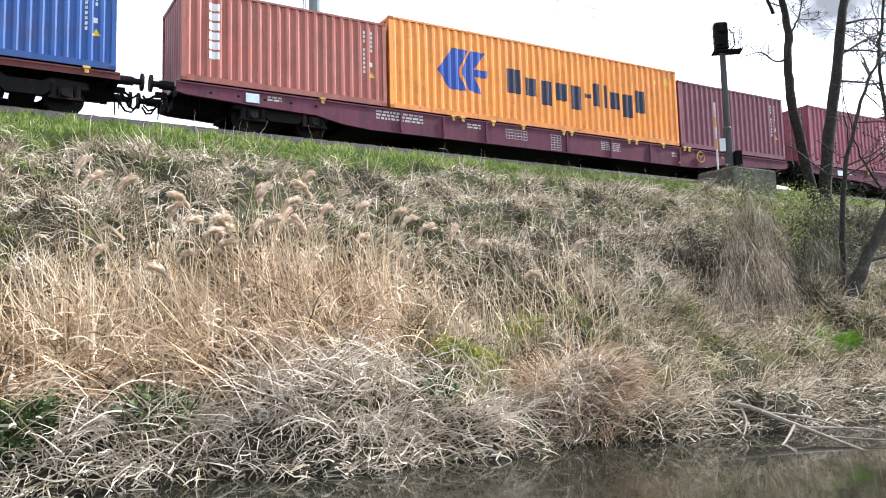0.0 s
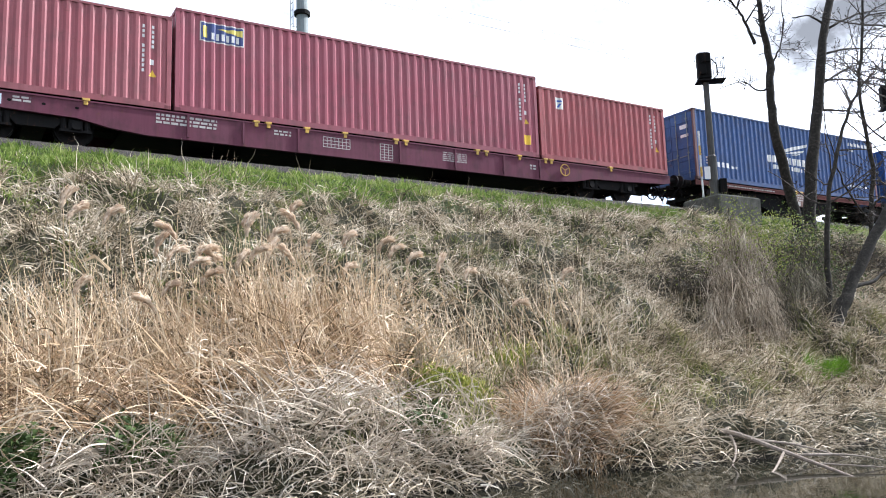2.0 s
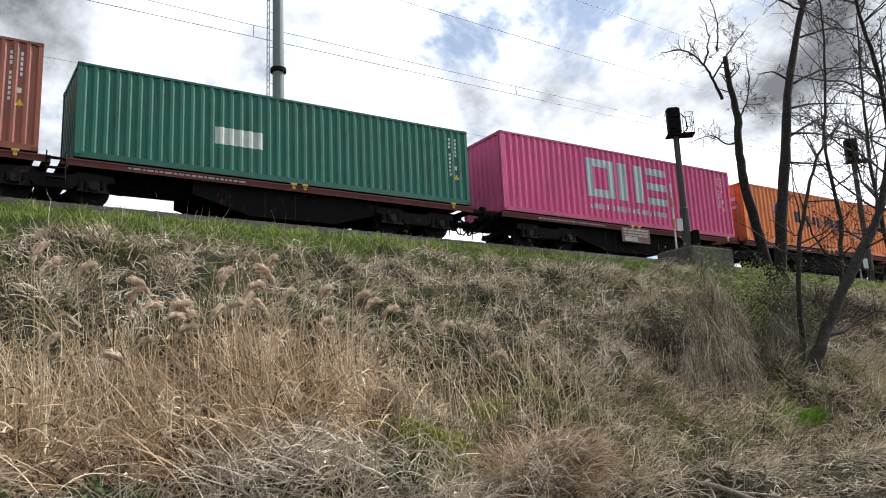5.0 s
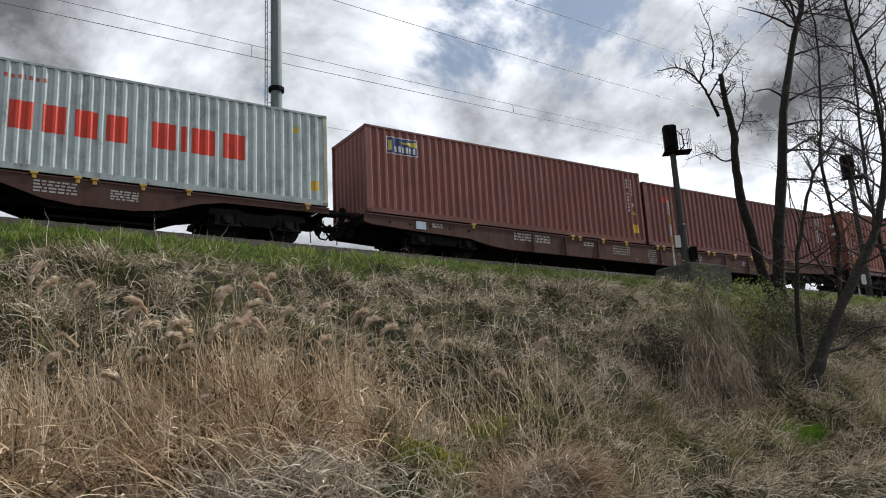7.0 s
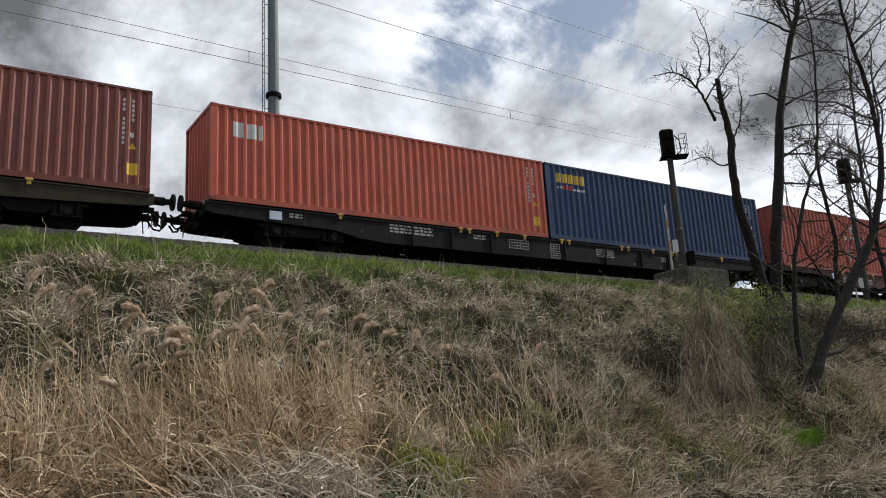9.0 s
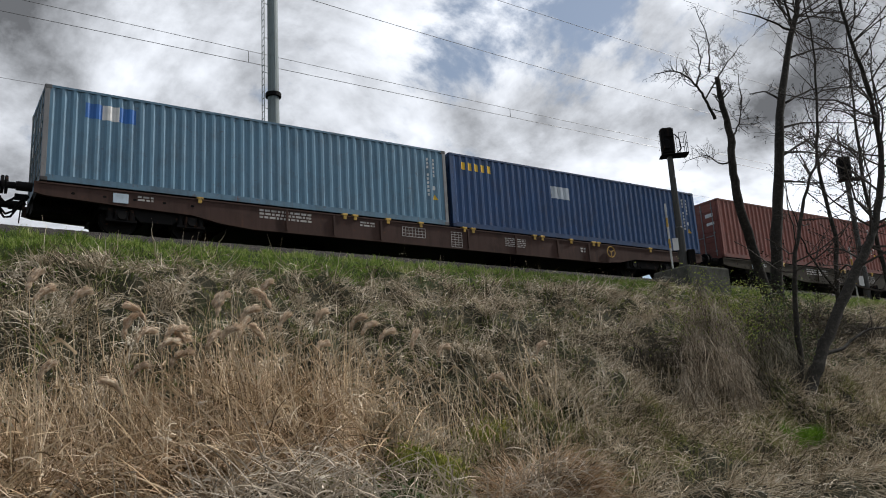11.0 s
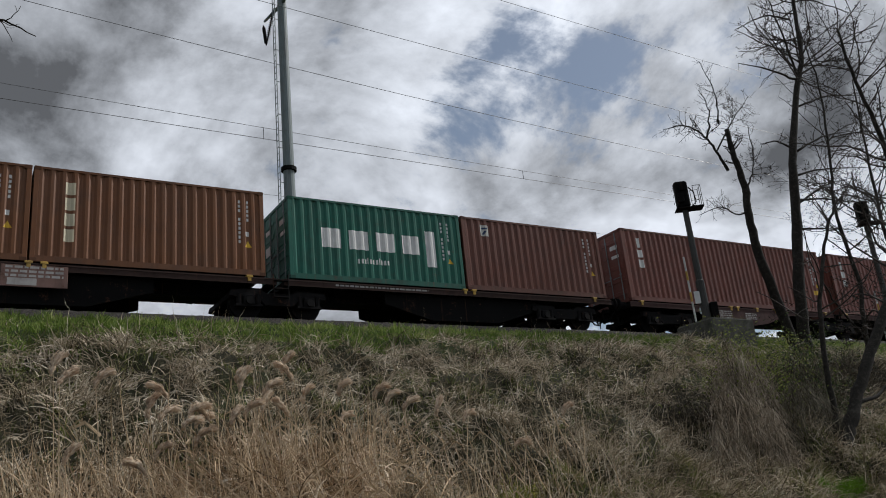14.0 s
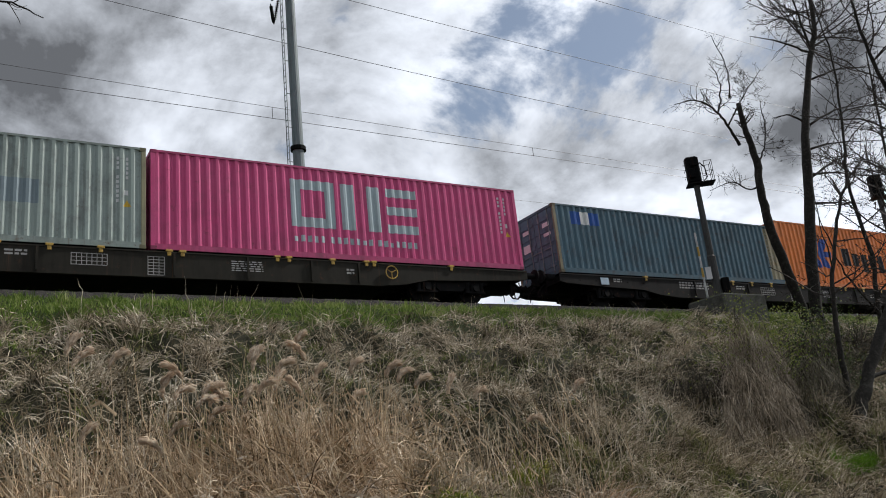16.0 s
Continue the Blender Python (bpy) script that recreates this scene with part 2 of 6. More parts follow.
def make_water():
    m, k, b = material("water")
    co = k.add("ShaderNodeTexCoord").outputs["Object"]
    k.put(b, "Base Color", (0.012, 0.012, 0.008, 1)), k.put(b, "Roughness", 0.04), k.put(b, "IOR", 1.33)
    bump(k, b, k.noise(k.mapped(co, (1, 1.6, 1)), 1.6, 3, 0.5), 0.05, 0.05)
    w = Mesh().box(-400, 500, 1.7, 12.6, -0.3, WATER_Z)
    ob = part("water", w, m)
    return tagged(ob, "still dark stream water reflecting the bank", "water", kind="structure")


make_water()


def make_track():
    # stone tones lowered for grime and for the train's shadow, painted in
    stone = rough_stuff("ballast", [(0.3, (0.012, 0.011, 0.01)), (0.5, (0.038, 0.034, 0.03)), (0.7, (0.09, 0.083, 0.076))], 14, 0.95, 1.0, 0.06)
    y = TRACK_Y
    prof = [(y - 2.75, CREST_Z - 0.1), (y - 1.75, RAIL_Z - 0.2), (y + 1.75, RAIL_Z - 0.2), (y + 2.75, CREST_Z - 0.1)]
    xs = [-800, -60] + list(np.arange(-6, 60, 0.12)) + [90, 800]
    v = []
    for x in xs:
        for j, (py, pz) in enumerate(prof):
            v.append((x, py + 0.04 * noise.noise((x * 6, py, 0)), pz + 0.02 * noise.noise((x * 7, py, 3))))
    f = [(i * 4 + j, i * 4 + 4 + j, i * 4 + 5 + j, i * 4 + 1 + j) for i in range(len(xs) - 1) for j in range(3)]
    bed = Mesh().face_set(v, f).done("ballast")
    bed.materials.append(stone)
    tagged(new("ballast", bed), "grey crushed stone railway ballast bed", "ballast", kind="structure")
    rng = random.Random(3)
    loose = Mesh()
    for i in range(9000):
        x, w = rng.uniform(-3, 48), rng.random()
        py, pz = y - 2.95 + w * 1.2, CREST_Z - 0.08 + w * 0.54
        r = rng.uniform(0.025, 0.055)
        q = [(x + r * rng.uniform(-1, 1), py + r * rng.uniform(-1, 1), pz + r * rng.uniform(-0.4, 1.2)) for _ in range(4)]
        loose.face_set(q, [(0, 1, 2), (0, 3, 1), (1, 3, 2), (0, 2, 3)])
    ob = part("ballast_stones", loose, stone)
    tagged(ob, "loose grey crushed stones on the ballast shoulder", "ballast", kind="stuff")
    for dy in (-0.7525, 0.7525):
        r = Mesh()
        c = y + dy
        out = [(-0.07, 0), (0.07, 0), (0.07, 0.02), (0.012, 0.035), (0.012, 0.125), (0.036, 0.14), (0.036, 0.172), (-0.036, 0.172), (-0.036, 0.14), (-0.012, 0.125), (-0.012, 0.035), (-0.07, 0.02)]
        n = len(out)
        v = [(x, c + a, RAIL_Z - 0.172 + b) for x in (-800, 800) for a, b in out]
        r.face_set(v, [(i, i + n, (i + 1) % n + n, (i + 1) % n) for i in range(n)])
        tagged(part("rail", r, RAIL), "brown rusty steel railway rail on sleepers", "rail", "rails of the track", "structure")


make_track()

# ---------- containers ----------
PITCH, DEPTH = 0.278, 0.042
STEPS = (0.0, 0.072, 0.140, 0.210)      # outer flat, slope in, inner flat, slope out
HALF = 1.219
HIGH, LOW = 2.896, 2.591


def dent(x):
    """How far the side sheet lies behind its outermost plane at x."""
    w = (x - 0.13) % PITCH
    if w < STEPS[1]:
        return 0.0
    if w < STEPS[2]:
        return DEPTH * (w - STEPS[1]) / (STEPS[2] - STEPS[1])
    if w < STEPS[3]:
        return DEPTH
    return DEPTH * (1 - (w - STEPS[3]) / (PITCH - STEPS[3]))


def folds(x0, x1):
    """The x of all fold lines between x0 and x1, with both ends."""
    out = [x0]
    i = math.floor((x0 - 0.13) / PITCH)
    while 0.13 + i * PITCH < x1:
        for s in STEPS:
            w = 0.13 + i * PITCH + s
            if x0 + 1e-4 < w < x1 - 1e-4:
                out.append(w)
        i += 1
    return out + [x1]


def sheet(x0, x1, z0, z1, place):
    """A folded sheet with thickness; place(x, depth, z) says where its points lie."""
    xs = folds(x0, x1)
    v, f = [], []
    for x in xs:
        d = dent(x)
        v += [place(x, d, z0), place(x, d, z1), place(x, d + 0.004, z1), place(x, d + 0.004, z0)]
    for i in range(len(xs) - 1):
        a, b = 4 * i, 4 * i + 4
        f += [(a, b, b + 1, a + 1), (a + 1, b + 1, b + 2, a + 2), (a + 2, b + 2, b + 3, a + 3), (a + 3, b + 3, b, a)]
    n = len(v)
    f += [(0, 1, 2, 3), (n - 1, n - 2, n - 3, n - 4)]
    return Mesh().face_set(v, f)


def clip(poly, edge, keep_above):
    out = []
    for (ax, az), (bx, bz) in zip(poly, poly[1:] + poly[:1]):
        ina, inb = ((ax >= edge), (bx >= edge)) if keep_above else ((ax <= edge), (bx <= edge))
        if ina:
            out.append((ax, az))
        if ina != inb:
            w = (edge - ax) / (bx - ax)
            out.append((edge, az + w * (bz - az)))
    return out


def painted(polys):
    """Painted shapes (convex outlines in x and z) laid on the folded near side."""
    m, known = Mesh(), {}
    for poly in polys:
        poly = list(poly)
        xs = [p[0] for p in poly]
        cuts = folds(min(xs), max(xs))
        for a, b in zip(cuts, cuts[1:]):
            piece = clip(clip(poly, a, True), b, False)
            if len(piece) > 2:
                area = sum(p[0] * r[1] - r[0] * p[1] for p, r in zip(piece, piece[1:] + piece[:1]))
                if area < 0:
                    piece.reverse()
                face = []
                for x, z in piece:
                    key = (round(x, 4), round(z, 4))
                    if key not in known:
                        known[key] = len(m.v)
                        m.v.append((x, -HALF + 0.004 + dent(min(max(x, a + 1e-5), b - 1e-5)), z))
                    if known[key] not in face:
                        face.append(known[key])
                if len(face) > 2:
                    m.f.append(tuple(face))
    return m


def rect(x0, z0, x1, z1):
    return [(x0, z0), (x1, z0), (x1, z1), (x0, z1)]


def strokes(code, x, z, w, h, s, gap):
    """A row of plain bars that fill the room of painted characters. Letters of code give each bar's height:
    d low, q hanging, - a dash, . a space, b thin and tall, others tall."""
    out = []
    for c in code:
        if c == ".":
            x += w * 0.6
            continue
        if c == "-":
            out.append(rect(x, z + h * 0.3, x + w * 0.5, z + h * 0.3 + s))
            x += w * 0.5 + gap
            continue
        if c == "b":
            out.append(rect(x, z, x + s, z + h))
            x += s + gap
            continue
        z0, z1 = {"d": (z, z + h * 0.74), "q": (z - h * 0.28, z + h * 0.74)}.get(c, (z, z + h))
        out.append(rect(x + w * 0.12, z0, x + w * 0.88, z1))
        x += w + gap
    return out


def codes(length, height, heavy=False):
    """Rows of small plain bars near the trailing top corner, in place of the numbers there."""
    out = []
    x = length - 0.75
    for col, n in ((0.0, 10), (0.24, 5)):
        for i in range(n):
            if (i * 7 + n) % 9 == 4:
                continue
            out.append(rect(x + col, height - 0.42 - i * 0.135, x + col + 0.06, height - 0.33 - i * 0.135))
    out += [rect(x + 0.2, height - 1.42, x + 0.3, height - 1.28)]
    return out


FRAMES = {}


def frame_meshes(length, height):
    key = (length, height)
    if key in FRAMES:
        return FRAMES[key]
    L, H = length, height
    fr = Mesh()
    post = Mesh().box(0.004, 0.126, 0.004, 0.086, 0.1, H - 0.1, 0.008)
    for y0, y1 in ((-HALF, -HALF + 0.06), (HALF - 0.06, HALF)):
        fr.box(0.12, L - 0.12, y0 + 0.003, y1 - 0.003, H - 0.075, H - 0.012)
        fr.box(0.12, L - 0.12, y0 + 0.003, y1 - 0.003, 0.012, 0.17)
    for x0, x1 in ((0.004, 0.1), (L - 0.1, L - 0.004)):
        fr.box(x0, x1, -HALF + 0.1, HALF - 0.1, H - 0.11, H - 0.012)
        fr.box(x0, x1, -HALF + 0.1, HALF - 0.1, 0.012, 0.17)
    cast = Mesh().box(0, 0.178, 0, 0.162, 0, 0.118, 0.012)
    floor = Mesh()
    floor.box(0.1, L - 0.1, -HALF + 0.05, HALF - 0.05, 0.04, 0.16)
    near = sheet(0.13, L - 0.13, 0.165, H - 0.07, lambda x, d, z: (x, -HALF + 0.008 + d, z))
    far = sheet(0.13, L - 0.13, 0.165, H - 0.07, lambda x, d, z: (x, HALF - 0.008 - d, z))
    roof = sheet(0.1, L - 0.1, -HALF + 0.05, HALF - 0.05, lambda x, d, z: (x, z, H - 0.015 - d * 0.6))
    end = sheet(0.13, 2.3, 0.165, H - 0.1, lambda x, d, z: (0.02 + d, x - 1.215, z))
    leaf = Mesh()
    leaf.box(0.025, 0.065, -1.1, -0.008, 0.16, H - 0.115, 0.006)
    for z in np.linspace(0.3, H - 0.5, 5):
        leaf.box(0.006, 0.03, -1.05, -0.06, z, z + 0.16, 0.01)
    bars = Mesh()
    for y in (-0.86, -0.3):
        bars.tube([(-0.002, y, 0.12), (-0.002, y, H - 0.12)], 0.019, 8)
        for z in (0.3, 1.1, H - 0.4):
            bars.box(-0.015, 0.03, y - 0.05, y + 0.05, z, z + 0.05)
        bars.box(-0.02, 0.0, y, y + 0.42, 1.0, 1.03)
    FRAMES[key] = [m.done() for m in (fr, cast, floor, near, far, roof, end, leaf, bars, post)]
    return FRAMES[key]


def with_mat(data, mat):
    """A copy of shared mesh data with its own paint."""
    key = (data.name, mat.name)
    if key not in FRAMES:
        d = data.copy()
        d.materials.clear()
        d.materials.append(mat)
        FRAMES[key] = d
    return FRAMES[key]


MOVING = []      # thing, place along the train, y, z


def container(u, length, height, color, label, doors=False, post=None, dirt=0.35, rust=0.12):
    """A shipping container whose trailing end is at u in the train."""
    fr, cast, floor, near, far, roof, end, leaf, bars, upright = frame_meshes(length, height)
    paintwork = coat(color, 0.5, dirt, rust)
    posts = coat(post, 0.5, dirt, rust) if post else paintwork
    ob = new("shipping_container")
    tagged(ob, label, "shipping container", "containers of the freight train")
    worn = coat(tuple(round(c * 0.55 + 0.012, 4) for c in (post or color)), 0.65, 0.6, 0.3)
    rails = coat(tuple(round(c * 0.8, 4) for c in color), 0.55, 0.5, 0.25)
    part("frame", with_mat(fr, rails), rails, ob)
    for x in (0, length - 0.13):
        for y in (-HALF, HALF - 0.09):
            part("corner_post", with_mat(upright, posts), posts, ob).matrix_basis = pose(x, y, 0)
    part("side_panel", with_mat(near, paintwork), paintwork, ob)
    part("side_panel", with_mat(far, paintwork), paintwork, ob)
    part("roof", with_mat(roof, paintwork), paintwork, ob)
    part("floor", with_mat(floor, DARK), DARK, ob, "dark timber floor")
    if doors:
        for s in (1, -1):
            d = part("door", with_mat(leaf, paintwork), paintwork, ob)
            d.matrix_basis = Matrix.Diagonal((1, s, 1, 1))
            part("locking_bar", with_mat(bars, GALV), GALV, d, "galvanised steel locking bars")
        for y, z, h in ((-0.7, height - 0.75, 0.16), (-0.72, height - 1.1, 0.12), (0.5, height - 0.7, 0.14), (0.55, 1.2, 0.3)):
            part("door_label", Mesh().box(0.0, 0.006, y - 0.2, y + 0.2, z, z + h), WHITE, ob, "white door label")
    else:
        part("end_panel", with_mat(end, paintwork), paintwork, ob)
    e = part("end_panel", with_mat(end, paintwork), paintwork, ob)
    e.matrix_basis = pose(length, 0, 0, 0, 0, 180)
    for x in (0, length - 0.178):
        for y in (-HALF, HALF - 0.162):
            for z in (0, height - 0.118):
                part("corner_casting", with_mat(cast, worn), worn, ob).matrix_basis = pose(x, y, z)
    MOVING.append((ob, u, TRACK_Y, RAIL_Z + 1.165))
    return ob


def mark(ob, polys, color, name="painted_mark", label=""):
    if name == "name_strokes":
        for one in polys:
            part("name_bar", painted([one]), coat(color, 0.55, 0.25, 0.04), ob, label)
        return None
    return part(name, painted(polys), coat(color, 0.55, 0.25, 0.04), ob, label)


W_ = (0.72, 0.72, 0.70)
Y_ = (0.72, 0.45, 0.03)


def plates(ob, L, H, sticker=False, white=W_):
    for one in codes(L, H):
        mark(ob, [one], white, "code_mark", "small white painted code mark")
    mark(ob, [[(L - 0.58, H - 1.75), (L - 0.38, H - 1.75), (L - 0.48, H - 1.56)]], Y_, "warning_sign", "yellow warning triangle")
    if sticker:
        mark(ob, [rect(L - 0.62, 0.42, L - 0.34, 0.75)], Y_, "warning_label", "yellow warning label")


L40, L20 = 12.192, 6.058

# ---------- wagons ----------


def bogie_meshes():
    if "bogie" in FRAMES:
        return FRAMES["bogie"]
    side = [(-1.45, 0.62), (-1.4, 0.78), (-0.55, 0.82), (-0.4, 0.72), (0.4, 0.72), (0.55, 0.82), (1.4, 0.78), (1.45, 0.62), (1.1, 0.56), (0.62, 0.56), (0.42, 0.36), (-0.42, 0.36), (-0.62, 0.56), (-1.1, 0.56)]
    fr = Mesh()
    cheek = Mesh().prism(side, -0.06, 0.06)
    fr.box(-0.28, 0.28, -0.95, 0.95, 0.42, 0.74, 0.03)
    beam = Mesh().box(-0.06, 0.06, -0.95, 0.95, 0.6, 0.74)
    axle = Mesh()
    for s in (-1, 1):
        y = s * 0.72
        axle.tube([(0, y - 0.065, 0), (0, y + 0.065, 0)], 0.46, 28)
        axle.tube([(0, y - s * 0.1, 0), (0, y - s * 0.065, 0)], 0.49, 28)
        axle.tube([(0, y + s * 0.07, 0), (0, y + s * 0.1, 0)], 0.17, 16)
    axle.tube([(0, -0.8, 0), (0, 0.8, 0)], 0.085, 10)
    box = Mesh()
    for s in (-1,):
        y0, y1 = sorted((s * 0.95, s * 1.13))
        box.box(-0.17, 0.17, y0, y1, -0.15, 0.17, 0.03)
        box.tube([(0, s * 1.12, 0), (0, s * 1.19, 0)], 0.11, 14)
        for x in (-0.27, 0.27):
            box.tube([(x, s * 1.03, -0.1), (x, s * 1.03, 0.2)], 0.085, 10)
        box.box(-0.38, 0.38, y0, y1, -0.16, -0.1)
    FRAMES["bogie"] = [m.done() for m in (fr, axle, box, cheek, beam)]
    return FRAMES["bogie"]


def bogie(wagon, x):
    fr, axle, box, cheek, beam = bogie_meshes()
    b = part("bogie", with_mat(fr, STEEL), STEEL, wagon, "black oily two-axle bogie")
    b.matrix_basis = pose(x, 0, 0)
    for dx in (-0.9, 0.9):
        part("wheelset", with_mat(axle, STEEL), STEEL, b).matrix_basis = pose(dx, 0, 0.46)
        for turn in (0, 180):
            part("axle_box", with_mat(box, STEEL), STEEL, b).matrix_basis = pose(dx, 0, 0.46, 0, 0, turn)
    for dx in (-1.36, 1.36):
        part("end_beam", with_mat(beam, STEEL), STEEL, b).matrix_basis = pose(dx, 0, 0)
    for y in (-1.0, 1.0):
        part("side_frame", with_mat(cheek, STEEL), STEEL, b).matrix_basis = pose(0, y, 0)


def end_gear(wagon, x, s):
    """Buffers, coupling and hoses at the end x; s is -1 at the trailing end."""
    for y in (-0.875, 0.875):
        m = Mesh()
        m.tube([(x, y, 1.05), (x + s * 0.36, y, 1.05)], 0.12, 14)
        m.tube([(x + s * 0.3, y, 1.05), (x + s * 0.56, y, 1.05)], 0.085, 12)
        m.tube([(x + s * 0.55, y, 1.05), (x + s * 0.61, y, 1.05)], 0.23, 18)
        part("buffer", m, STEEL, wagon)
    m = Mesh()
    m.box(min(x, x + s * 0.3), max(x, x + s * 0.3), -0.06, 0.06, 0.95, 1.1)
    m.tube([(x + s * 0.25, 0, 1.02), (x + s * 0.5, 0.05, 0.86), (x + s * 0.62, 0.0, 0.95)], 0.035, 6)
    part("coupling", m, STEEL, wagon, "black screw coupling")
    for y in (-0.35, 0.3):
        m = Mesh()
        m.tube([(x, y, 0.95), (x + s * 0.2, y, 0.8), (x + s * 0.35, y * 0.8, 0.55), (x + s * 0.5, y * 0.5, 0.5), (x + s * 0.62, y * 0.3, 0.66)], 0.03, 6)
        part("brake_hose", m, DARK, wagon, "black rubber brake hose")
    for y in (-0.55, -0.2, 0.45):
        m = Mesh().tube([(x + s * 0.1, y, 0.9), (x + s * 0.13, y, 0.45)], 0.018, 5)
        part("shackle", m, STEEL, wagon)


def flat_mark(polys, y):
    m = Mesh()
    for p in polys:
        m.face_set([(a, y, b) for a, b in p], [tuple(range(len(p)))])
    return m


def bars_block(x, z, w, rows, h=0.035, gap=0.03, seed=0):
    rng = random.Random(seed)
    out = []
    for i in range(rows):
        a = x
        while a < x + w:
            b = min(a + rng.uniform(0.06, 0.2), x + w)
            out.append(rect(a, z - i * (h + gap), b, z - i * (h + gap) + h))
            a = b + 0.04
    return out


def stencil(wagon, bars, y, mat):
    for one in bars:
        part("stencil_bar", flat_mark([one], y), mat, wagon, "pale stencilled bar")


def panel_dress(wagon, Y, xs, z_top, length, seed, wheel_x, light=(0.42, 0.4, 0.38)):
    """Spigots, stencilled blocks, a framed table and the hand wheel on the near sill."""
    for x in xs:
        m = Mesh()
        m.box(x - 0.09, x + 0.09, Y - 0.05, Y + 0.1, z_top - 0.02, z_top + 0.045, 0.008)
        m.box(x - 0.05, x + 0.05, Y - 0.035, Y, z_top - 0.13, z_top - 0.015, 0.008)
        part("container_lock", m, YELLOW, wagon, "yellow folding container lock")
    pale = coat(light, 0.6, 0.5, 0.05)
    y = Y - 0.004
    groups = [bars_block(length * 0.235, z_top - 0.16, 1.6, 3, 0.06, 0.04, seed), bars_block(length * 0.10, z_top - 0.16, 0.4, 2, 0.05, 0.03, seed + 1),
              bars_block(length * 0.59, z_top - 0.2, 0.9, 5, 0.03, 0.035, seed + 2), bars_block(length * 0.365, z_top - 0.2, 0.5, 2, 0.05, 0.04, seed + 3),
              bars_block(length * 0.73, z_top - 0.3, 0.25, 2, 0.06, 0.04, seed + 4)]
    for g in groups:
        stencil(wagon, g, y, pale)
    for x0, w, h in ((length * 0.425, 0.85, 0.3), (length * 0.50, 0.42, 0.5)):
        cells = []
        n = 7 if w > 0.5 else 3
        for i in range(n + 1):
            cells.append(rect(x0 + w * i / n, z_top - 0.16 - h, x0 + w * i / n + 0.018, z_top - 0.16))
        for i in range(7 if h > 0.4 else 4):
            zz = z_top - 0.16 - h * i / (6 if h > 0.4 else 3)
            cells.append(rect(x0, zz - 0.018, x0 + w, zz))
        stencil(wagon, cells[:n + 1], y, pale)
        stencil(wagon, cells[n + 1:], y - 0.002, pale)
    part("info_plate", Mesh().box(length * 0.075, length * 0.075 + 0.38, Y - 0.02, Y - 0.002, z_top - 0.36, z_top - 0.1, 0.006), coat((0.5, 0.6, 0.68), 0.4, 0.3, 0.1), wagon, "pale blue-grey information plate")
    ring = Mesh()
    pts = [(wheel_x + 0.2 * math.cos(a), Y - 0.06, z_top - 0.3 + 0.2 * math.sin(a)) for a in np.linspace(0, 2 * math.pi, 21)]
    ring.tube(pts, 0.018, 6, False)
    for a in (0.5, 2.6, 4.7):
        ring.tube([(wheel_x, Y - 0.05, z_top - 0.3), (wheel_x + 0.2 * math.cos(a), Y - 0.06, z_top - 0.3 + 0.2 * math.sin(a))], 0.014, 5)
    part("hand_wheel", ring, YELLOW, wagon, "yellow brake hand wheel")


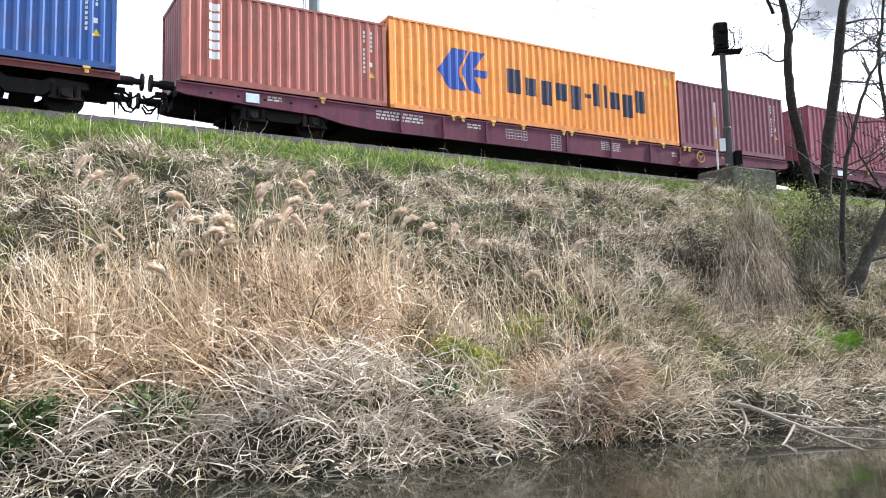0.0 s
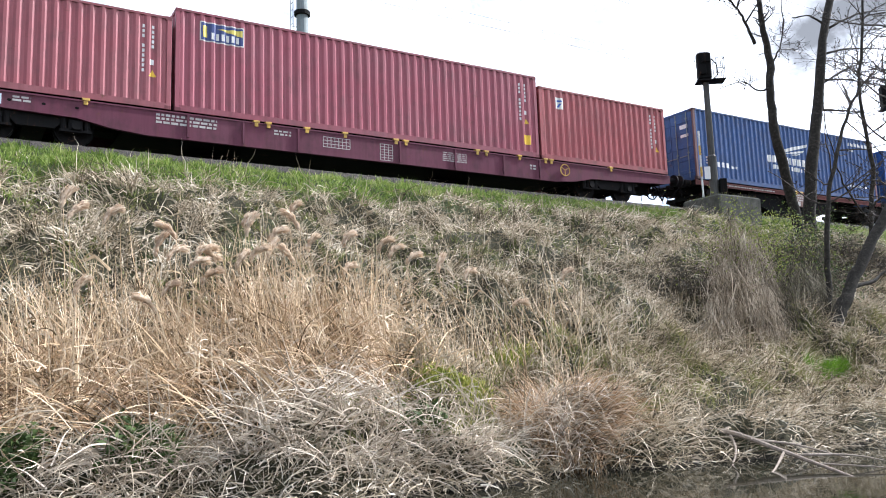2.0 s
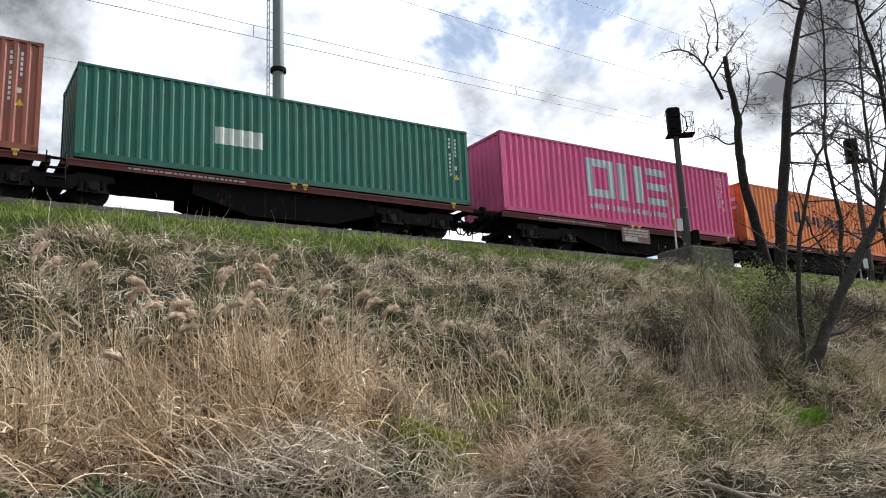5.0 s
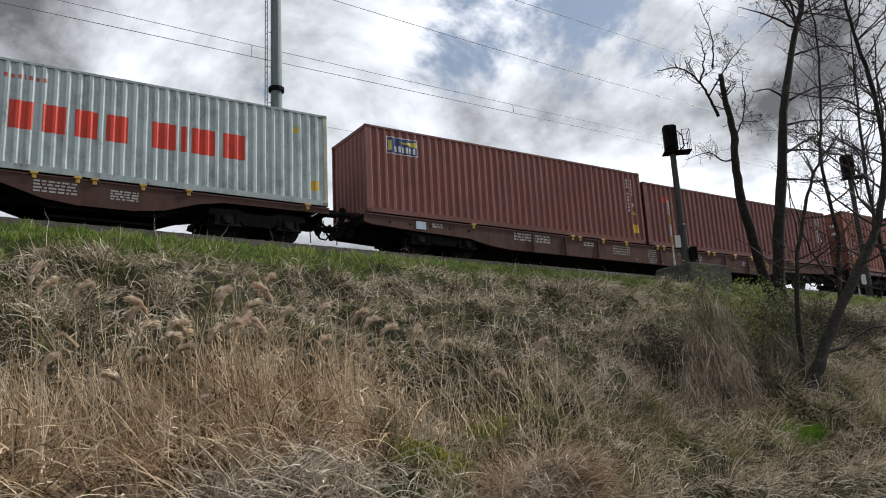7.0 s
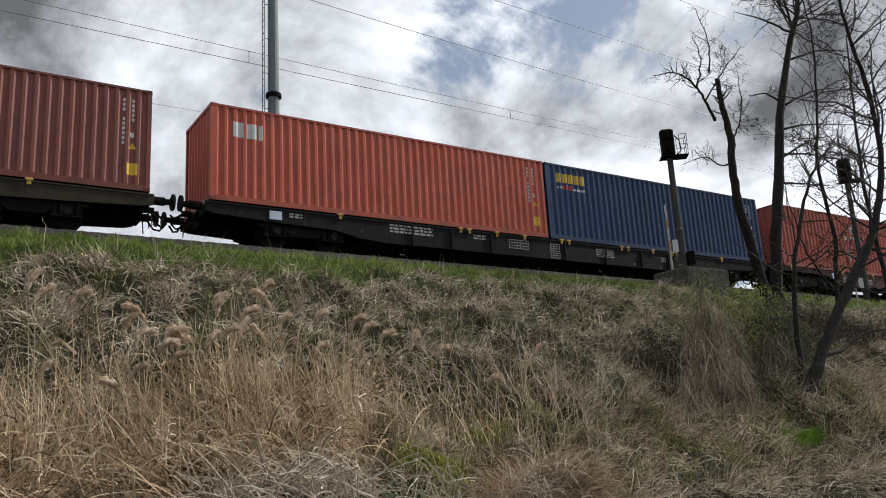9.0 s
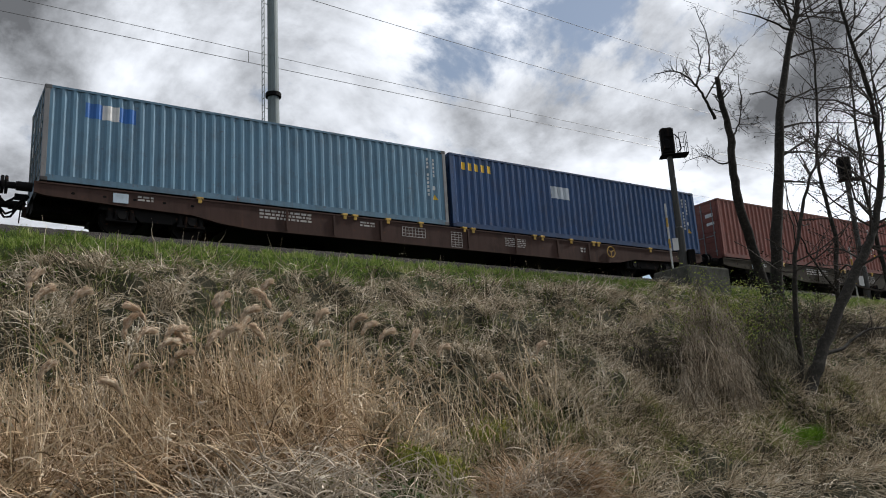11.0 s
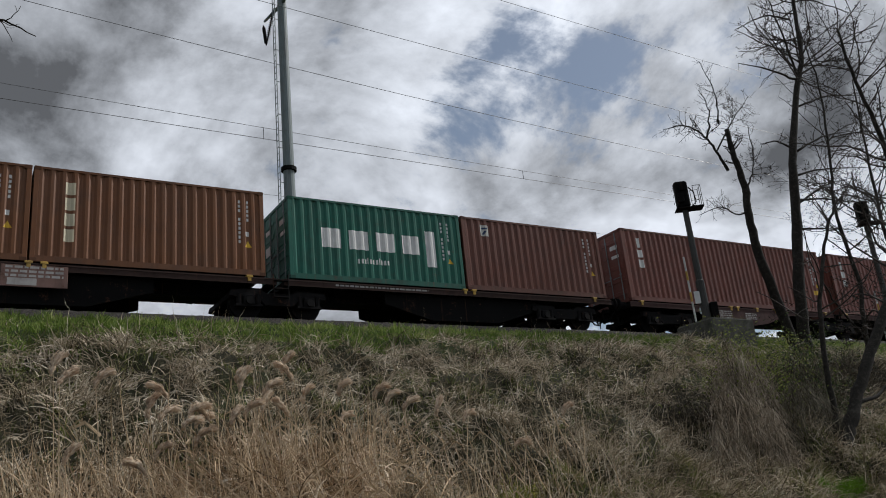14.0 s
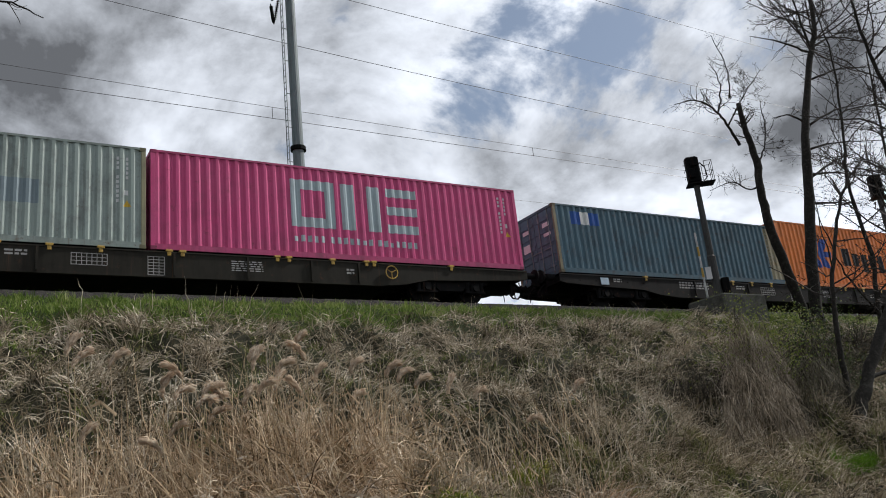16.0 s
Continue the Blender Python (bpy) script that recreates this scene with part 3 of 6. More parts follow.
def rigid_wagon(u, color, seed, label):
    """Eighty-foot wagon with fish-belly side sills; u is its trailing container end."""
    L, Y, top = 24.7, -1.21, 1.13
    body = coat(color, 0.7, 0.5, 0.2)
    ob = tagged(new("container_wagon"), label, "freight wagon", "wagons of the freight train")
    half = [(0.0, 0.86), (0.25, 0.8), (2.2, 0.71), (3.9, 0.66), (4.7, 0.5), (5.6, 0.42)]
    low = half + [(L - x, z) for x, z in reversed(half)]
    for y0, y1 in ((Y, Y + 0.016), (-Y - 0.016, -Y)):
        m = Mesh()
        # the web, in upright strips so that every face is convex
        for (xa, za), (xb, zb) in zip(low, low[1:]):
            m.prism([(xa, za), (xb, zb), (xb, top), (xa, top)], y0, y1)
        lip = 0.09 if y0 < 0 else -0.09
        for (xa, za), (xb, zb) in zip(low, low[1:]):
            ya, yb = sorted((y0 + (0 if lip > 0 else 0.016) - (0.012 if lip > 0 else -0.012), y0 + lip))
            m.face_set([(xa, ya, za), (xb, ya, zb), (xb, yb, zb), (xa, yb, za), (xa, ya, za - 0.02), (xb, ya, zb - 0.02), (xb, yb, zb - 0.02), (xa, yb, za - 0.02)],
                       [(0, 1, 2, 3), (7, 6, 5, 4), (0, 4, 5, 1), (2, 6, 7, 3), (0, 3, 7, 4), (1, 5, 6, 2)])
        part("side_sill", m, body, ob)
    rail = Mesh()
    for s in (-1, 1):
        y0, y1 = sorted((s * 1.19, s * 1.235))
        rail.box(0.05, L - 0.05, y0, y1, top - 0.05, top - 0.008)
    part("top_rail", rail, body, ob)
    for x in (6.6, 8.1, 9.7, 13.0, 15.0, 16.9, 18.4):
        part("rib", Mesh().box(x, x + 0.06, Y - 0.05, Y - 0.001, 0.46, top - 0.06), body, ob)
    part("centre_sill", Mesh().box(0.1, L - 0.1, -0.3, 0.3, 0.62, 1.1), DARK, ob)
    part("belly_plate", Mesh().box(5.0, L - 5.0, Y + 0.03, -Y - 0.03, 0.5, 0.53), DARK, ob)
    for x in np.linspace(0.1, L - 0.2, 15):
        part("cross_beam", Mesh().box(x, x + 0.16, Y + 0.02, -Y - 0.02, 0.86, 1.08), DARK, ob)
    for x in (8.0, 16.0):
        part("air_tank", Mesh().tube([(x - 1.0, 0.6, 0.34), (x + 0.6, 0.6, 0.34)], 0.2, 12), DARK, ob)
    for x in (3.0, L - 3.0):
        bogie(ob, x)
    end_gear(ob, 0.0, -1), end_gear(ob, L, 1)
    for x in np.arange(0.9, 4.6, 0.75):
        part("lashing_hole", flat_mark([[(x + 0.05 * math.cos(a), 0.9 + 0.035 * math.sin(a)) for a in np.linspace(0, 2 * math.pi, 9)[:-1]]], Y - 0.003), DARK, ob)
    panel_dress(ob, Y, (4.1, 8.5, 8.85, 10.0, 11.2, 12.9, 13.25, 15.9, 16.25, 17.6, 18.7, 18.95, 21.7), top, L, seed, L * 0.79)
    MOVING.append((ob, u - 0.12, TRACK_Y, RAIL_Z))
    return ob


def articulated_wagon(u, color, seed, deep, label):
    """Two forty-foot halves on three bogies. deep: the sills themselves sag to a belly."""
    L, Y, top = 25.4, -1.2, 1.13
    body = coat(color, 0.7, 0.5, 0.2)
    ob = tagged(new("articulated_wagon"), label, "freight wagon", "wagons of the freight train")
    H = L / 2 - 0.12
    for n, x0 in enumerate((0.0, L / 2 + 0.12)):
        for y0, y1 in ((Y, Y + 0.016), (-Y - 0.016, -Y)):
            low = [(0, 0.94), (3.2, 0.92), (3.9, 0.8), (4.8, 0.52), (5.6, 0.42), (H - 5.6, 0.42), (H - 4.8, 0.52), (H - 3.9, 0.8), (H - 3.2, 0.92), (H, 0.94)] if deep else [(0, 0.94), (H, 0.94)]
            m = Mesh()
            for (xa, za), (xb, zb) in zip(low, low[1:]):
                m.prism([(x0 + xa, za), (x0 + xb, zb), (x0 + xb, top), (x0 + xa, top)], y0, y1)
            m.box(x0, x0 + H, *sorted((y0 - 0.02 if y0 < 0 else y1 + 0.02, y0)), top - 0.05, top - 0.01)
            part("side_sill", m, body, ob)
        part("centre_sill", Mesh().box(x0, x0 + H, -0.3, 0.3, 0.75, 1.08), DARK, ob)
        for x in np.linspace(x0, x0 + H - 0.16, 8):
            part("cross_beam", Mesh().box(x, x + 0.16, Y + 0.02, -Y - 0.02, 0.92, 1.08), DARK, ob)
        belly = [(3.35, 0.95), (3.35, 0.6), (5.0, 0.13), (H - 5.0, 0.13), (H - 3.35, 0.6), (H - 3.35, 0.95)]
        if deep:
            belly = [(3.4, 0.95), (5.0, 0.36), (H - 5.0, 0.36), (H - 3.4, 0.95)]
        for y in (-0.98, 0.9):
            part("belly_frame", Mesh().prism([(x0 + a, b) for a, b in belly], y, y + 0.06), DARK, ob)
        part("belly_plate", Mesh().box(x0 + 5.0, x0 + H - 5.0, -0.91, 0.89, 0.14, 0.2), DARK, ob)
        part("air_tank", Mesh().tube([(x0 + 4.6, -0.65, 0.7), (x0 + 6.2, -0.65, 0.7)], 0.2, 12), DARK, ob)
        for x in (0.6, 4.6, 5.6, 6.0, 7.2, 8.4, H - 0.7) if deep else (6.2, 6.55, H - 0.8):
            m = Mesh()
            m.box(x0 + x - 0.09, x0 + x + 0.09, Y - 0.05, Y + 0.1, top - 0.02, top + 0.045, 0.008)
            m.box(x0 + x - 0.05, x0 + x + 0.05, Y - 0.035, Y, top - 0.13, top - 0.015, 0.008)
            part("container_lock", m, YELLOW, ob, "yellow folding container lock")
        pale = coat((0.42, 0.4, 0.38), 0.6, 0.5, 0.05)
        if deep:
            for g in (bars_block(x0 + 4.6, top - 0.2, 1.0, 4, 0.045, 0.04, seed + n), bars_block(x0 + 6.4, top - 0.25, 0.7, 4, 0.04, 0.03, seed + n + 5)):
                stencil(ob, g, Y - 0.004, pale)
        else:
            stencil(ob, bars_block(x0 + 1.6, top - 0.12, 3.2, 1, 0.05, 0.03, seed + n), Y - 0.004, pale)
            if n == 0:
                part("data_plate", Mesh().box(x0 + 5.6, x0 + 7.1, Y - 0.03, Y - 0.005, 0.5, top - 0.07, 0.01), coat((0.2, 0.12, 0.1), 0.6, 0.5, 0.2), ob, "brown wagon data plate")
                stencil(ob, bars_block(x0 + 5.7, top - 0.16, 1.3, 3, 0.06, 0.05, seed + 9) + [rect(x0 + 5.75, 0.54, x0 + 6.4, 0.72)], Y - 0.034, pale)
    if deep:
        part("info_plate", Mesh().box(3.7, 4.05, Y - 0.02, Y - 0.002, top - 0.34, top - 0.1, 0.006), coat((0.5, 0.6, 0.68), 0.4, 0.3, 0.1), ob, "pale blue-grey information plate")
        for x in (10.3,):
            ring = Mesh()
            ring.tube([(x + 0.19 * math.cos(a), Y - 0.05, top - 0.28 + 0.19 * math.sin(a)) for a in np.linspace(0, 2 * math.pi, 21)], 0.018, 6, False)
            part("hand_wheel", ring, YELLOW, ob, "yellow brake hand wheel")
    step = Mesh()
    for s in (-0.22, 0.22):
        step.tube([(L / 2 + s, Y - 0.02, 1.25), (L / 2 + s, Y - 0.04, 0.5)], 0.018, 6)
    for z in (0.55, 0.8, 1.05):
        step.box(L / 2 - 0.22, L / 2 + 0.22, Y - 0.1, Y + 0.05, z, z + 0.03)
    part("step_ladder", step, STEEL, ob, "black steel step ladder")
    for x in (2.15, L / 2, L - 2.15):
        bogie(ob, x)
    end_gear(ob, 0.0, -1), end_gear(ob, L, 1)
    MOVING.append((ob, u - 0.1, TRACK_Y, RAIL_Z))
    return ob


# ---------- the train ----------
ORANGE, BRICK, MAROON = (0.82, 0.29, 0.045), (0.34, 0.105, 0.075), (0.265, 0.062, 0.085)
PLUM, BLUE, NAVY = (0.19, 0.055, 0.075), (0.018, 0.08, 0.28), (0.007, 0.04, 0.115)
GREEN, BROWN, UMBER = (0.01, 0.125, 0.085), (0.21, 0.062, 0.042), (0.15, 0.064, 0.032)
PINK, SILVER, STEELBLUE = (0.60, 0.07, 0.21), (0.46, 0.53, 0.53), (0.11, 0.22, 0.31)


def flag_block(ob, x, z, w, h):
    """A dark blue name board with a pale rim and a yellow sweep."""
    mark(ob, [rect(x, z, x + w, z + h)], (0.62, 0.6, 0.55), "name_board", "blue name board with a white rim")
    m = painted([rect(x + 0.03, z + 0.03, x + w - 0.03, z + h - 0.03)])
    m.v = [(a, b - 0.004, c) for a, b, c in m.v]
    part("board_face", m, coat((0.03, 0.05, 0.16), 0.5, 0.2, 0.02), ob)
    m = painted([[(x + w * 0.4, z + h * 0.72), (x + w - 0.05, z + h * 0.5), (x + w - 0.05, z + h * 0.85)], rect(x + 0.08, z + h * 0.2, x + 0.2, z + h * 0.8)])
    m.v = [(a, b - 0.008, c) for a, b, c in m.v]
    part("board_stripe", m, coat((0.6, 0.5, 0.1), 0.5, 0.2, 0.02), ob)
    m = painted(strokes("urlurr", x + 0.3, z + h * 0.14, w * 0.085, h * 0.34, 0.03, 0.035))
    m.v = [(a, b - 0.008, c) for a, b, c in m.v]
    part("board_stroke", m, coat((0.66, 0.66, 0.62), 0.5, 0.2, 0.02), ob)


def small_board(ob, x, z, w, h, back, fore):
    mark(ob, [rect(x, z, x + w, z + h)], back, "name_board", "small square name board")
    m = painted([[(x + w * 0.2, z + h * 0.15), (x + w * 0.45, z + h * 0.15), (x + w * 0.75, z + h * 0.5), (x + w * 0.5, z + h * 0.5)], rect(x + w * 0.2, z + h * 0.62, x + w * 0.8, z + h * 0.78)])
    m.v = [(a, b - 0.004, c) for a, b, c in m.v]
    part("board_stripe", m, coat(fore, 0.5, 0.2, 0.02), ob)


def orange_box(u, height, ink=(0.03, 0.03, 0.055), small=False, fade=ORANGE, sign=(0.02, 0.07, 0.33)):
    ob = container(u, L40, height, fade, "orange steel container with a blue arrow emblem and dark bars", doors=small, dirt=0.3)
    x0, z0, w, h, kx, k, base = (2.08, 1.08, 0.97, 0.84, 3.58, 0.615, 1.13) if small else (1.7, 0.83, 1.86, 1.4, 4.25, 1.0, 1.05)

    # emblem: slanted blue bands with thin bare stripes between
    def q(*pts):
        return [(x0 + a * w, z0 + b * h) for a, b in pts]
    mark(ob, [q((0, 0.45), (0.44, 0.45), (0.44, 0.55), (0.3, 1.0)), q((0.44, 0.55), (0.62, 1.0), (0.3, 1.0)), q((0, 0.45), (0.22, 0.03), (0.44, 0.38), (0.44, 0.45)), q((0.22, 0.03), (0.58, 0.03), (0.44, 0.38)),
              q((0.66, 1.0), (0.49, 0.55), (0.74, 0.58), (0.97, 1.0)), q((0.49, 0.55), (0.49, 0.42), (0.74, 0.40), (0.74, 0.58)), q((0.74, 0.58), (0.74, 0.40), (1.0, 0.40), (1.0, 0.58)),
              q((0.49, 0.42), (0.63, 0.06), (0.88, 0.0), (0.74, 0.40))], sign, "emblem", "blue arrow-like emblem")
    s, hh = 0.15 * k, 0.83 * k
    mark(ob, strokes("u", kx, base, 0.74 * k, hh, s, 0.05) + strokes("dqdq", kx + 0.78 * k, base, 0.6 * k, hh, s, 0.05 * k)
         + strokes("-", kx + 3.4 * k, base, 0.6 * k, hh, s, 0.05) + strokes("b", kx + 3.82 * k, base, 0.5 * k, hh, s * 1.9, 0.05)
         + strokes("b", kx + 4.3 * k, base, 0.5 * k, hh, s, 0.05) + strokes("dqu", kx + 4.5 * k, base, 0.6 * k, hh, s, 0.03 * k), ink, "name_strokes", "dark painted bars of a name")
    mark(ob, [rect(L40 - 0.62, height - 0.62, L40 - 0.42, height - 0.34)], Y_, "warning_label", "yellow label")
    mark(ob, [[(L40 - 1.22, height - 0.62), (L40 - 1.0, height - 0.62), (L40 - 1.11, height - 0.42)]], (0.75, 0.5, 0.1), "warning_sign", "yellow triangle")
    return ob


def plain_box(u, length, height, color, words, doors=False, sticker=False, **more):
    ob = container(u, length, height, color, words, doors, **more)
    plates(ob, length, height, sticker)
    return ob


def green_box(u, doors=False, length=L20):
    ob = container(u, length, LOW, GREEN, "dark green steel shipping container with white painted name strokes", doors)
    if length == L20:
        mark(ob, strokes("urlr", 0.95, 1.06, 0.84, 0.62, 0.16, 0.08), W_, "name_strokes", "heavy white painted strokes")
        mark(ob, [rect(4.69, 0.68, 5.06, 1.9)], W_, "white_panel", "tall white painted panel")
        mark(ob, strokes("dddbdddbddd", 2.22, 0.62, 0.08, 0.2, 0.03, 0.03), W_, "small_strokes", "row of small white strokes")
    else:
        mark(ob, [rect(3.6, 0.9, 5.0, 1.4)], (0.5, 0.55, 0.5), "name_strokes", "pale worn patch")
    plates(ob, length, LOW)
    return ob


def pink_box(u):
    ob = container(u, L40, HIGH, PINK, "magenta pink steel shipping container with large pale grey shapes", dirt=0.25)
    g = (0.42, 0.50, 0.52)
    x, z, h, s = 3.98, 0.96, 1.49, 0.31
    shapes = [rect(x, z, x + s, z + h), rect(x + 1.4 - s, z, x + 1.4, z + h), rect(x + s, z, x + 1.4 - s, z + s), rect(x + s, z + h - s, x + 1.4 - s, z + h)]
    shapes += [rect(x + 1.62, z, x + 1.62 + s * 1.4, z + h), rect(x + 2.93 - s * 1.4, z, x + 2.93, z + h)]
    shapes += [rect(x + 3.15, z + i * (h - s * 0.92) / 2, x + 4.24, z + i * (h - s * 0.92) / 2 + s * 0.92) for i in range(3)]
    mark(ob, shapes, g, "emblem", "large pale grey square emblem shapes")
    mark(ob, strokes("drlru.ulurudu.ludulrr", x + 0.04, 0.5, 0.16, 0.2, 0.04, 0.05), g, "name_strokes", "row of pale grey strokes")
    plates(ob, L40, HIGH)
    return ob


def build_train():
    maroon_w, brown_w, black_w, thin_w = (0.115, 0.036, 0.056), (0.06, 0.034, 0.027), (0.012, 0.012, 0.012), (0.12, 0.036, 0.032)
    words = {"r": "dirty purple-brown eighty-foot container wagon with yellow locks", "b": "grey-brown grimy eighty-foot container wagon with yellow locks",
             "k": "black eighty-foot container wagon with white stencilling", "a": "articulated container wagon with thin red-brown sills and black bogies",
             "d": "brown articulated container wagon with bellied sills"}
    # ahead of the first full wagon in view
    rigid_wagon(31.0, maroon_w, 1, words["r"])
    plain_box(31.0, L20, LOW, MAROON, "dull red steel shipping container", True)
    plain_box(37.1, L40, HIGH, PLUM, "plum-red long steel shipping container")
    # plum wagon
    rigid_wagon(4.8, maroon_w, 2, words["r"])
    plain_box(23.24, L20, LOW, PLUM, "dull plum-coloured short steel shipping container")
    orange_box(10.96, HIGH)
    t = plain_box(4.8, L20, LOW, BRICK, "faded brick-red short steel container with white upright strokes")
    mark(t, [p for i, c in enumerate("lruruu") for p in strokes(c, 0.68, 2.04 - i * 0.27, 0.38, 0.21, 0.055, 0)], W_, "name_strokes", "column of white painted strokes")
    # thin articulated wagon with two blue ones
    articulated_wagon(-22.0, thin_w, 3, False, words["a"])
    s1 = plain_box(-9.0, L40, LOW, BLUE, "bright blue long steel container with a yellow name mark", True)
    mark(s1, strokes("ddddd", 0.51, 1.95, 0.27, 0.34, 0.075, 0.02), (0.75, 0.5, 0.02), "name_strokes", "yellow painted strokes")
    n1 = container(-22.0, L40, HIGH, (0.022, 0.07, 0.21), "worn blue long steel container with a white wing emblem", True, post=(0.13, 0.06, 0.06))
    mark(n1, strokes("urubrbrllru", 4.35, 1.15, 0.3, 0.3, 0.08, 0.05), W_, "name_strokes", "white painted strokes")
    mark(n1, strokes("ru.urlrrluulu", 4.74, 0.88, 0.18, 0.18, 0.05, 0.035), W_, "small_strokes", "row of small white strokes")
    wing = [[(6.3, 1.95), (7.2, 2.2), (8.3, 2.45), (8.2, 2.3), (7.2, 2.05)], [(6.6, 1.86), (7.4, 2.02), (8.1, 2.15), (7.9, 2.02), (7.3, 1.92)], [(7.0, 1.84), (7.6, 1.93), (7.8, 1.95), (7.5, 1.86)], [(6.1, 1.82), (6.3, 1.95), (7.2, 2.05), (6.5, 1.86)]]
    mark(n1, [[(a - 1.1, b - 0.25) for a, b in q] for q in wing], W_, "emblem", "white wing emblem")
    mark(n1, strokes("uuu", 1.2, 0.6, 0.25, 0.2, 0.08, 0.02) + strokes("ddd", 2.05, 0.6, 0.1, 0.14, 0.03, 0.03), W_, "name_strokes", "white painted strokes")
    mark(n1, [rect(0.62, 0.68, 1.05, 0.74), rect(0.62, 0.79, 1.05, 0.85), rect(0.62, 0.9, 1.05, 0.96)], (0.6, 0.5, 0.5), "flag_stripes", "white and red stripes")
    mark(n1, strokes("dbudrlrdurrr", 10.2, 2.5, 0.11, 0.16, 0.04, 0.03) + strokes("rru", 10.2, 2.24, 0.13, 0.12, 0.04, 0.03) + strokes("dddbddddbddd", 9.95, 0.56, 0.1, 0.14, 0.04, 0.04), W_, "marking", "small white code marks")
    # plum wagon with reds
    rigid_wagon(-48.12, maroon_w, 4, words["r"])
    f1 = plain_box(-29.68, L20, LOW, (0.31, 0.07, 0.075), "red short steel container with a small blue and white board")
    small_board(f1, 0.73, 1.87, 0.36, 0.42, (0.6, 0.6, 0.55), (0.03, 0.08, 0.3))
    b1 = plain_box(-41.97, L40, HIGH, MAROON, "maroon long steel container with a blue and yellow name board", sticker=True)
    flag_block(b1, 0.65, 2.08, 1.23, 0.56)
    plain_box(-48.12, L20, LOW, (0.28, 0.075, 0.088), "pinkish red short steel container with grimy doors", True)
    # plum wagon with orange and green
    rigid_wagon(-74.3, maroon_w, 5, words["r"])
    green_box(-55.83)
    orange_box(-68.13, HIGH)
    plain_box(-74.3, L20, LOW, (0.21, 0.058, 0.042), "rusty brown short steel container with scuffed doors", True)
    # thin articulated wagon
    articulated_wagon(-101.0, thin_w, 6, False, words["a"])
    orange_box(-88.0, LOW, (0.05, 0.03, 0.05), True, (0.76, 0.215, 0.05), (0.03, 0.08, 0.33))
    pink_box(-101.0)
    articulated_wagon(-127.6, thin_w, 7, False, words["a"])
    green_box(-114.6, False, L40)
    plain_box(-127.6, L40, HIGH, (0.27, 0.082, 0.05), "faded rust-brown long steel container with scuffed doors", True)
    # brown wagons
    rigid_wagon(-153.65, (0.10, 0.052, 0.042), 8, words["b"])
    b = plain_box(-141.3, L40, LOW, (0.195, 0.06, 0.047), "reddish brown long steel container with a small red board")
    mark(b, [rect(1.0, 1.85, 1.38, 2.1)], (0.5, 0.05, 0.03), "name_board", "small red board")
    a = plain_box(-153.65, L40, HIGH, (0.20, 0.06, 0.045), "reddish brown long steel container with a blue and yellow name board", sticker=True)
    flag_block(a, 0.76, 2.03, 1.19, 0.58)
    articulated_wagon(-180.23, (0.085, 0.045, 0.036), 9, True, words["d"])
    y = container(-167.15, L40, HIGH, SILVER, "pale grey-blue long steel container with red painted strokes", post=(0.46, 0.44, 0.34), dirt=0.5)
    red = (0.66, 0.05, 0.022)
    mark(y, [rect(2.37, 1.0, 3.22, 1.92)], red, "emblem_field", "red square emblem")
    m = painted([[(2.52, 1.78), (2.72, 1.78), (2.87, 1.5), (2.77, 1.42)], [(3.07, 1.78), (2.87, 1.78), (2.72, 1.5), (2.82, 1.42)], rect(2.72, 1.12, 2.88, 1.5)])
    m.v = [(p, r - 0.004, s) for p, r, s in m.v]
    part("emblem", m, coat((0.03, 0.12, 0.5), 0.5, 0.2, 0.02), y, "blue fork emblem")
    mark(y, strokes("uuuu", 3.5, 1.08, 0.72, 0.74, 0.15, 0.04) + strokes("ubuu", 6.93, 1.08, 0.84, 0.74, 0.15, 0.04), red, "name_strokes", "heavy red painted bars")
    mark(y, strokes("dddbddddddbddd", 2.37, 2.4, 0.11, 0.14, 0.035, 0.05), (0.5, 0.1, 0.07), "small_strokes", "row of small red strokes")
    mark(y, [rect(L40 - 0.55, 0.45, L40 - 0.3, 0.75)], Y_, "warning_label", "yellow label")
    mark(y, [[(L40 - 1.1, 2.2), (L40 - 0.88, 2.2), (L40 - 0.99, 2.42)]], Y_, "warning_sign", "yellow triangle")
    g = plain_box(-180.23, L40, HIGH, (0.42, 0.082, 0.048), "tomato red long steel container with a round white emblem", sticker=True)
    ring = [(6.08 + 0.26 * math.cos(a), 2.2 + 0.26 * math.sin(a)) for a in np.linspace(0, 2 * math.pi, 19)[:-1]]
    mark(g, [ring], (0.62, 0.62, 0.58), "emblem", "round white emblem")
    m = painted([[(5.93, 2.04), (6.07, 2.36), (6.07, 2.04)], [(6.1, 2.04), (6.1, 2.36), (6.23, 2.04)]])
    m.v = [(p, r - 0.004, s) for p, r, s in m.v]
    part("emblem_mark", m, coat((0.03, 0.05, 0.1), 0.5, 0.2, 0.02), g)
    mark(g, strokes("urrllluu", 5.23, 1.66, 0.2, 0.18, 0.045, 0.02), (0.62, 0.6, 0.56), "name_strokes", "white painted strokes")
    # black wagon
    rigid_wagon(-206.13, black_w, 10, words["k"])
    s2 = plain_box(-193.84, L40, HIGH, NAVY, "navy blue long steel container with a yellow name mark")
    mark(s2, strokes("ddddd", 0.49, 2.2, 0.28, 0.48, 0.1, 0.015), (0.7, 0.45, 0.03), "name_strokes", "yellow painted strokes")
    mark(s2, strokes("dd", 0.56, 1.96, 0.09, 0.12, 0.03, 0.03) + strokes("dddddd", 1.3, 1.94, 0.08, 0.12, 0.03, 0.02), W_, "small_strokes", "small white strokes")
